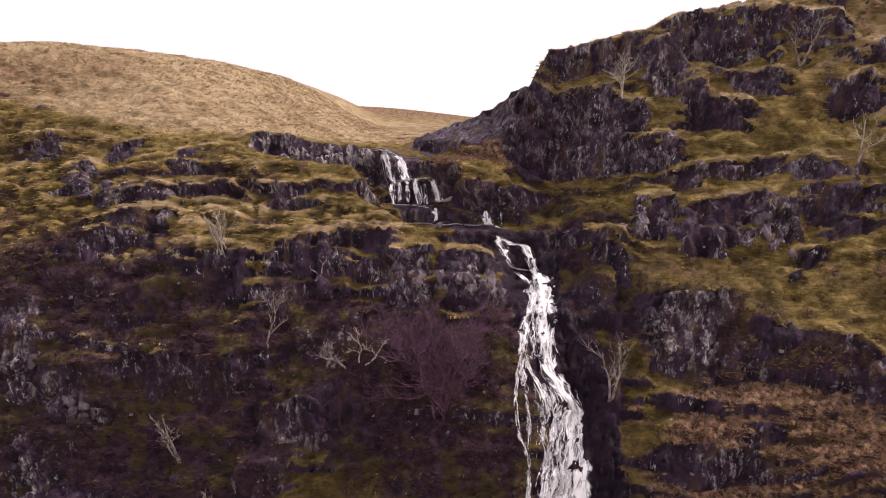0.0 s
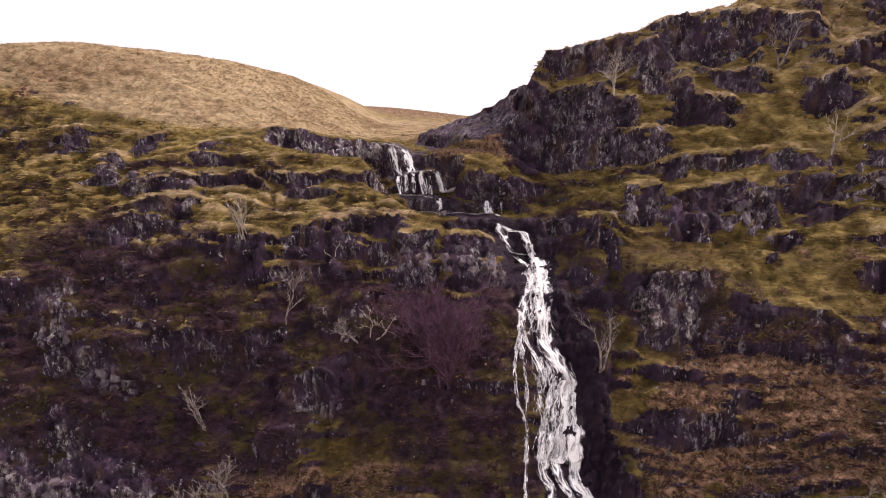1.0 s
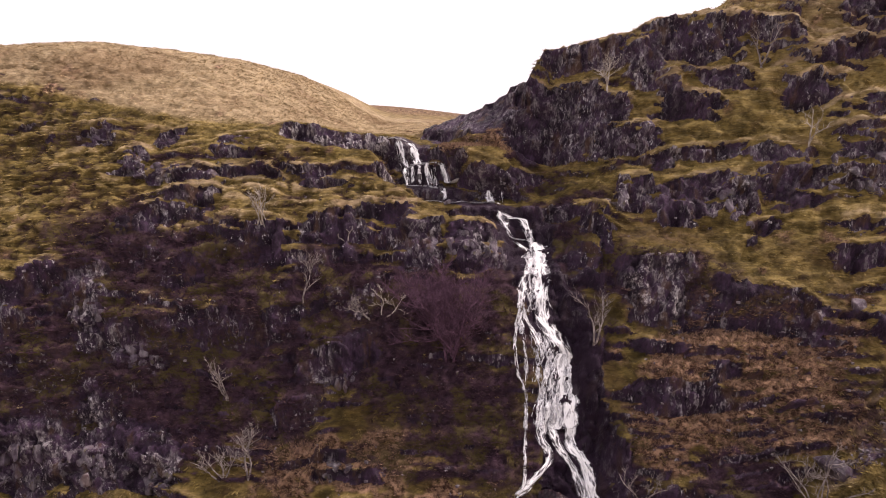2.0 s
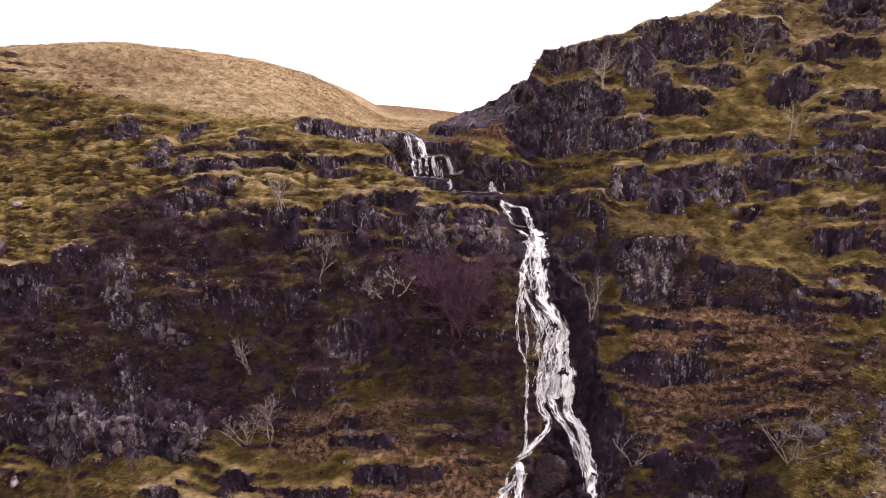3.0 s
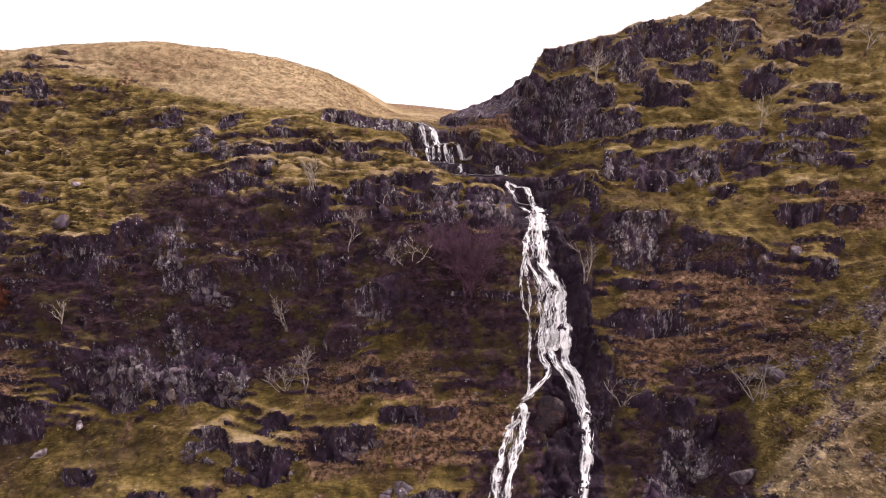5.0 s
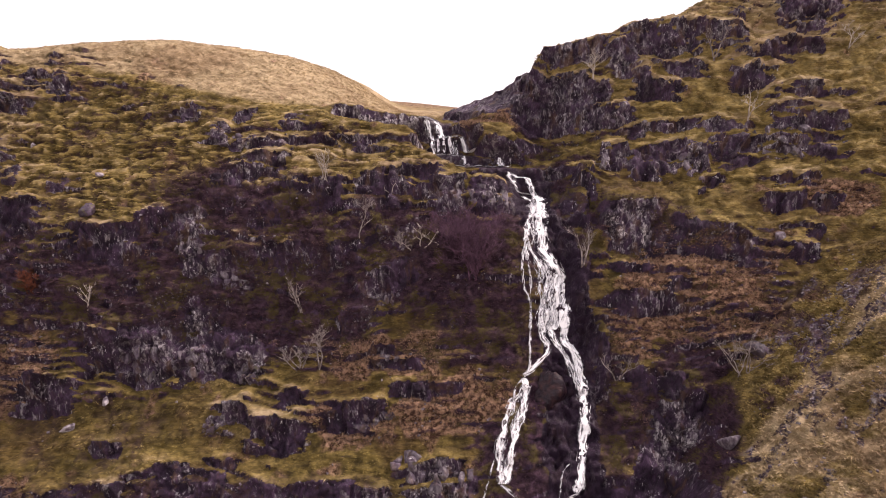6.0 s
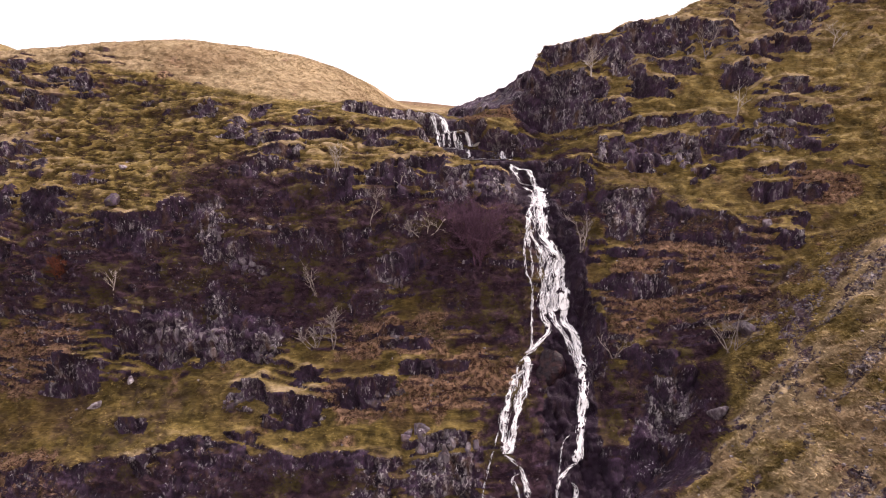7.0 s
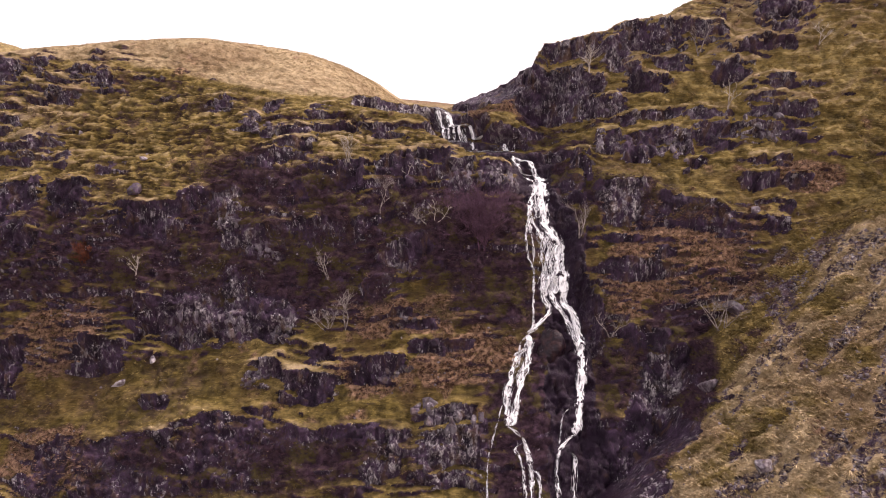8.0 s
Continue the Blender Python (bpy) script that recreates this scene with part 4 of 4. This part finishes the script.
# x, s, width, height, paleness: jointed rock standing out of the slope
OUTCROPS = [(-9.1, 36.7, 2.4, 1.4, 0.8), (-5.2, 26.4, 6.0, 4.0, 0.6), (-23.2, 36.6, 3.4, 2.4, 0.5), (-27.8, 37.2, 3.2, 2.6, 0.5), (-33.6, 37.7, 4.0, 3.4, 0.55),
            (-29.9, 47.6, 2.6, 3.2, 0.8), (-25.4, 45.4, 3.4, 2.4, 0.8), (12.4, 56.5, 2.6, 2.0, 0.85), (-1.8, 52.6, 4.6, 2.8, 0.6), (1.6, 52.0, 2.6, 2.6, 0.6),
            (-25.3, 31.8, 3.0, 2.2, 0.35), (-10.4, 31.6, 3.6, 2.0, 0.4), (-34.6, 65.4, 3.6, 1.8, 0.5), (-27, 60.5, 4.0, 2.0, 0.3), (-9.4, 43.6, 2.0, 4.0, 0.5),
            (20.3, 56.4, 3.0, 3.2, 0.5), (30.5, 57.6, 4.4, 3.4, 0.35)]
for n, (x, s, wide, tall, pale) in enumerate(OUTCROPS):
    rng = random.Random(300 + n)
    pale *= 0.5
    root = tagged(new("rock_outcrop"), ("pale lichened" if pale >= 0.25 else "dark jointed") + " rock outcrop standing out of the steep slope", "outcrop", "outcrops on the hillside")
    root.location = spot(x, s)
    count = 5 + int(wide * 1.6)
    for k in range(count):
        px = (k + 0.5) / count * 0.9 - 0.45 + rng.uniform(-0.2, 0.2)
        ps = rng.uniform(-0.36, 0.36) * tall
        size = (wide / count * rng.uniform(0.9, 1.7), rng.uniform(0.4, 0.6), tall * rng.uniform(0.16, 0.30) * (1 - px * px))
        block = part("block", stone_mesh("block", size, n * 20 + k, ROCK, pale, 12), root)
        block.location = spot(x + px * wide, s + ps) - spot(x, s) + Vector((0, 0.30, -0.08))
        block.rotation_euler = (rng.uniform(-0.35, -0.05), rng.uniform(-0.16, 0.16), rng.uniform(-0.4, 0.4))


# ---- trees ----
def tube(points, radii, sides, verts, faces):
    base, rings = len(verts), len(points)
    for i, (p, r) in enumerate(zip(points, radii)):
        ahead = (points[min(i + 1, rings - 1)] - points[max(i - 1, 0)]).normalized()
        side = ahead.orthogonal().normalized()
        other = ahead.cross(side)
        for k in range(sides):
            a = 2 * math.pi * k / sides
            verts.append(p + r * (math.cos(a) * side + math.sin(a) * other))
    for i in range(rings - 1):
        for k in range(sides):
            a, b = base + i * sides + k, base + i * sides + (k + 1) % sides
            faces.append((a, b, b + sides, a + sides))


def bough(start, way, length, radius, rng, bend, pull, steps):
    points, radii, p, w = [start], [radius], start.copy(), way.normalized()
    for i in range(steps):
        w = (w + Vector((rng.gauss(0, bend), rng.gauss(0, bend), rng.gauss(0, bend) + pull))).normalized()
        p = p + w * (length / steps)
        points.append(p)
        radii.append(radius * (1 - 0.75 * (i + 1) / steps))
    return points, radii


def bare_tree(name, label, x, s, height, bark, seed, stems=1, spread=0.7, bare=0.35, limbs=7, twigs=9, sprays=3, lean=0.0, crook=0.16, thick=1.0):
    """A leafless tree: stems that carry limbs, limbs that carry twigs, twigs that carry sprays."""
    rng = random.Random(seed)
    root = tagged(new(name), label, "shrub" if name.endswith("shrub") else "tree", "bare trees on the hillside")
    root.location = spot(x, s, -0.1)
    fine_v, fine_f = [], []
    for _ in range(stems):
        way = Vector((lean + rng.uniform(-1, 1) * spread * (0.55 if stems > 1 else 0.1), rng.uniform(-0.4, 0.1) * spread - 0.1, 1))
        tall = height * (rng.uniform(0.62, 0.85) if stems > 1 else 0.72)
        stem, thickness = bough(Vector((rng.uniform(-0.1, 0.1) * stems, 0, -0.15)), way, tall, thick * (0.0165 * height / math.sqrt(stems) + 0.03), rng, crook, 0.05, 8)
        v, f = [], []
        tube(stem, thickness, 6, v, f)
        m = bpy.data.meshes.new("trunk")
        m.from_pydata(v, [], f)
        m.materials.append(bark)
        part("trunk", m, root)
        for _ in range(max(3, limbs // stems)):
            at = rng.uniform(bare, 1.0)
            i = min(7, int(at * 8))
            a = rng.uniform(0, 2 * math.pi)
            out = Vector((math.cos(a) * spread, math.sin(a) * spread * 0.8, rng.uniform(0.35, 1.0)))
            reach = height * rng.uniform(0.22, 0.42) * (1.15 - 0.5 * at)
            limb, lr = bough(stem[i], out, reach, max(0.020, thickness[i] * 0.6), rng, crook * 1.2, 0.06, 6)
            v, f = [], []
            tube(limb, lr, 5, v, f)
            m = bpy.data.meshes.new("limb")
            m.from_pydata(v, [], f)
            m.materials.append(bark)
            part("limb", m, root)
            for _ in range(twigs):
                j = rng.randint(1, 6)
                a = rng.uniform(0, 2 * math.pi)
                out = (limb[j] - limb[j - 1]).normalized() + 0.9 * Vector((math.cos(a), math.sin(a) * 0.8, rng.uniform(-0.1, 0.7)))
                twig, tr = bough(limb[j], out, reach * rng.uniform(0.25, 0.6), 0.018, rng, 0.2, 0.05, 4)
                tube(twig, [max(r, 0.007) for r in tr], 3, fine_v, fine_f)
                for _ in range(sprays):
                    k = rng.randint(1, 4)
                    a = rng.uniform(0, 2 * math.pi)
                    out = (twig[k] - twig[k - 1]).normalized() + 0.8 * Vector((math.cos(a), math.sin(a), rng.uniform(-0.2, 0.6)))
                    tip, pr = bough(twig[k], out, reach * rng.uniform(0.12, 0.28), 0.009, rng, 0.15, 0.03, 2)
                    tube(tip, [max(r, 0.006) for r in pr], 3, fine_v, fine_f)
    m = bpy.data.meshes.new("crown")
    m.from_pydata(fine_v, [], fine_f)
    m.materials.append(bark)
    tagged(part("crown", m, root), kind="stuff")
    return root


bare_tree("birch_tree", "pale leafless birch with a vase-shaped crown on a grass ledge", 12.3, 67.0, 4.3, PALE_BARK, 1, spread=0.75, limbs=13, twigs=9, sprays=2, crook=0.07)
bare_tree("rowan_tree", "leafless forked pale tree leaning on the grass slope", 27.4, 60.2, 4.2, PALE_BARK, 2, stems=2, spread=1.0, limbs=9, twigs=5, sprays=1, lean=-0.4)
bare_tree("rowan_tree", "pale leafless tree with many stems on the brow", -16.2, 54.4, 4.2, PALE_BARK, 3, stems=5, spread=0.8, limbs=15, twigs=5, sprays=1, crook=0.08)
bare_tree("birch_tree", "slender crooked leafless birch clinging to the crag", -12.4, 48.2, 5.0, GREY_BARK, 4, spread=0.55, limbs=10, twigs=8, sprays=2, thick=0.7)
bare_tree("sapling", "thin leafless sapling under the brow", -9.7, 53.4, 1.9, PALE_BARK, 5, stems=3, spread=0.9, limbs=6, twigs=4, sprays=1)
bare_tree("rowan_tree", "crooked grey leafless tree growing from the crag", -7.2, 46.9, 3.6, GREY_BARK, 6, spread=0.9, limbs=9, twigs=11, sprays=3, lean=-0.5, crook=0.3)
bare_tree("rowan_tree", "crooked pale leafless tree growing from the crag", -6.2, 47.1, 3.1, PALE_BARK, 7, stems=2, spread=0.8, limbs=9, twigs=7, sprays=2, lean=0.3, crook=0.28)
bare_tree("alder_tree", "large leafless tree with a dense purple-brown crown", -1.1, 43.9, 8.8, PURPLE_BARK, 8, stems=5, spread=1.0, bare=0.12, limbs=50, twigs=16, sprays=6, lean=-0.25, crook=0.2)
bare_tree("alder_tree", "leafless tree with a fine purple-brown crown", -2.6, 46.2, 6.0, PURPLE_BARK, 9, stems=5, spread=1.0, bare=0.15, limbs=36, twigs=14, sprays=6)
bare_tree("willow_shrub", "grey leafless willow beside the wet rock", 9.1, 44.6, 4.8, GREY_BARK, 10, stems=2, spread=0.6, limbs=10, twigs=9, sprays=2, lean=-0.2)
bare_tree("rowan_tree", "grey leafless tree spreading from a heather ledge", -17.9, 41.9, 4.2, GREY_BARK, 11, stems=3, spread=1.0, limbs=12, twigs=6, sprays=1, lean=-0.35)
bare_tree("birch_tree", "thin leafless birch against the dark upper crag", 25.6, 68.5, 5.2, GREY_BARK, 12, stems=2, spread=0.6, limbs=9, twigs=7, sprays=2)
bare_tree("rowan_tree", "spreading grey leafless tree on the lower slope", -15.9, 36.4, 5.2, GREY_BARK, 13, stems=2, spread=0.7, limbs=12, twigs=9, sprays=2)
bare_tree("rowan_tree", "low spreading grey leafless tree on the lower slope", -17.7, 36.4, 3.6, GREY_BARK, 14, stems=4, spread=1.6, limbs=16, twigs=8, sprays=2, lean=-0.5)
bare_tree("birch_tree", "small pale leafless birch on the dark crag", -39.7, 42.2, 4.3, PALE_BARK, 15, spread=0.7, limbs=9, twigs=6, sprays=1, lean=-0.35)
bare_tree("willow_shrub", "wide grey leafless shrub in the ravine", 21.5, 34.0, 5.6, GREY_BARK, 16, stems=6, spread=1.3, limbs=22, twigs=6, sprays=2, lean=-0.3, thick=0.8)
bare_tree("rowan_tree", "small pale leafless tree high on the grass slope", 39.5, 68.6, 3.5, PALE_BARK, 17, stems=2, spread=0.9, limbs=9, twigs=7, sprays=2)
bare_tree("willow_shrub", "thin grey leafless shrub beside the ravine", 11.7, 34.6, 4.2, GREY_BARK, 18, stems=3, spread=0.7, limbs=9, twigs=8, sprays=2)
bare_tree("russet_shrub", "low russet-leaved shrub on the dark crag", -45.7, 44.0, 3.2, RUSSET, 19, stems=5, spread=1.4, bare=0.1, limbs=24, twigs=22, sprays=6)


# ---- grass and heather ----
DIRECTION = np.stack(np.broadcast_arrays(*np.gradient(GROUND, axis=0).transpose(2, 0, 1)), -1)
ALONG = np.gradient(GROUND, axis=1)
NORMAL = np.cross(DIRECTION, ALONG)
NORMAL /= np.linalg.norm(NORMAL, axis=-1, keepdims=True)
AREA = np.linalg.norm(np.cross(DIRECTION, ALONG), axis=-1)
IN_VIEW = (np.abs(GX + 5) < 58) & (GS > 15.5) & (GS < 95)


def tufts(name, count, weight, blades, length, width, droop, tint, material, seed):
    """Clumps of narrow bent blades, scattered over the ground where weight says."""
    rng = np.random.RandomState(seed)
    chance = (weight * AREA * IN_VIEW).reshape(-1)
    pick = rng.choice(len(chance), count, p=chance / chance.sum())
    root = GROUND.reshape(-1, 3)[pick] + rng.uniform(-0.08, 0.08, (count, 3)) * (1, 0.5, 0)
    up = NORMAL.reshape(-1, 3)[pick] * 0.75 + (0, 0, 0.5)
    grow = length * rng.uniform(0.6, 1.4, count)
    tall = grow[:, None, None] * rng.uniform(0.6, 1.1, (count, blades, 1))
    turn = rng.uniform(0, 2 * np.pi, (count, blades))
    fan = np.stack([np.cos(turn), np.sin(turn), 0 * turn], -1)
    base = (root - 0.05 * up)[:, None] + fan * 0.14 * rng.rand(count, blades, 1)
    way = up[:, None] + 0.75 * fan * rng.uniform(0.4, 1.0, (count, blades, 1))
    way /= np.linalg.norm(way, axis=-1, keepdims=True)
    across = np.cross(way, fan + rng.normal(0, 0.4, fan.shape))
    across /= np.linalg.norm(across, axis=-1, keepdims=True) + 1e-6
    across *= width * rng.uniform(0.6, 1.3, (count, blades, 1))
    tip = base + way * tall - np.array([0, droop * 0.25, droop]) * tall
    points = np.stack([base - across, base + across, tip], 2).reshape(-1, 3)
    faces = np.arange(count * blades * 3).reshape(-1, 3)
    mesh = raw_mesh(name, points, faces, 3, material, False)
    give(mesh, "gold", np.repeat(np.clip(tint.reshape(-1)[pick] + rng.normal(0, 0.14, count), 0, 1), blades * 3))
    return new(name, mesh)


open_ground = (1 - COVER["rock"]).clip(0, 1) ** 2 * (1 - COVER["wet"])
grassy = open_ground * (1 - 0.97 * COVER["heath"]) * (1 - 0.6 * COVER["bracken"])
tagged(tufts("grass_tussocks", 100000, grassy, 8, 0.46, 0.023, 0.6, COVER["gold"], GRASS, 5), "tawny and olive moor grass tussocks drooping over the ledges", "grass", kind="stuff")
on_spur = ramp(GX - GS + spur_edge(GS), 0.2, 1.2) * (GS < 46) * (GX > 8)
tagged(tufts("spur_grass", 36000, grassy * on_spur, 9, 0.55, 0.024, 0.55, COVER["gold"], GRASS, 15), "tawny tussocks of moor grass on the near ridge", "grass", kind="stuff")
woody = open_ground * np.maximum(0.8 * ramp(COVER["heath"], 0.4, 0.8), ramp(COVER["bracken"], 0.3, 0.7)) * (GROUND[..., 2] < 44)
tagged(tufts("heather", 45000, woody, 7, 0.34, 0.02, 0.15, COVER["bracken"], LING, 6), "dark heather and dead brown bracken on the crags", "heather", kind="stuff")


# ---- loose stones ----
def chips(name, count, weight, size, seed):
    """Small angular stones strewn over the ground where weight says."""
    rng = np.random.RandomState(seed)
    chance = (weight * AREA * IN_VIEW).reshape(-1)
    pick = rng.choice(len(chance), count, p=chance / chance.sum())
    corner = np.array([(a, b, c) for a in (-1, 1) for b in (-1, 1) for c in (-1, 1)], float)
    shape = corner[None] * rng.uniform(0.45, 1.0, (count, 8, 3)) * (size * rng.uniform(0.4, 1.0, (count, 1, 1)) ** 2 * (1.3, 0.8, 0.8))
    turn = rng.uniform(0, 6.3, count)
    c, s_ = np.cos(turn)[:, None], np.sin(turn)[:, None]
    shape = np.stack([shape[..., 0] * c - shape[..., 1] * s_, shape[..., 0] * s_ + shape[..., 1] * c, shape[..., 2]], -1)
    points = (GROUND.reshape(-1, 3)[pick] + 0.02 * NORMAL.reshape(-1, 3)[pick])[:, None] + shape
    box = np.array([(0, 1, 3, 2), (4, 6, 7, 5), (0, 4, 5, 1), (2, 3, 7, 6), (0, 2, 6, 4), (1, 5, 7, 3)])
    faces = (np.arange(count)[:, None, None] * 8 + box).reshape(-1, 4)
    mesh = raw_mesh(name, points.reshape(-1, 3), faces, 4, ROCK, False)
    give(mesh, "pale", np.repeat(0.4 + 0.6 * rng.rand(count) ** 0.6, 8))
    return new(name, mesh)


# scree on the near ridge; chips in bracken and heath stand in for glints
strewn = (on_spur * (0.15 + COVER["rock"]) + 0.12 * COVER["bracken"] + 0.02 * COVER["heath"]) * (GROUND[..., 2] < 40)
tagged(chips("loose_stones", 3500, strewn * (0.1 + ramp(fractal(GX / 1.6, GS / 1.6, 6.6, 2), 0.1, 0.35)) * (1 - COVER["wet"]), 0.15, 8), "pale loose stones strewn over the slope, some standing in for glints", "stones", kind="stuff")
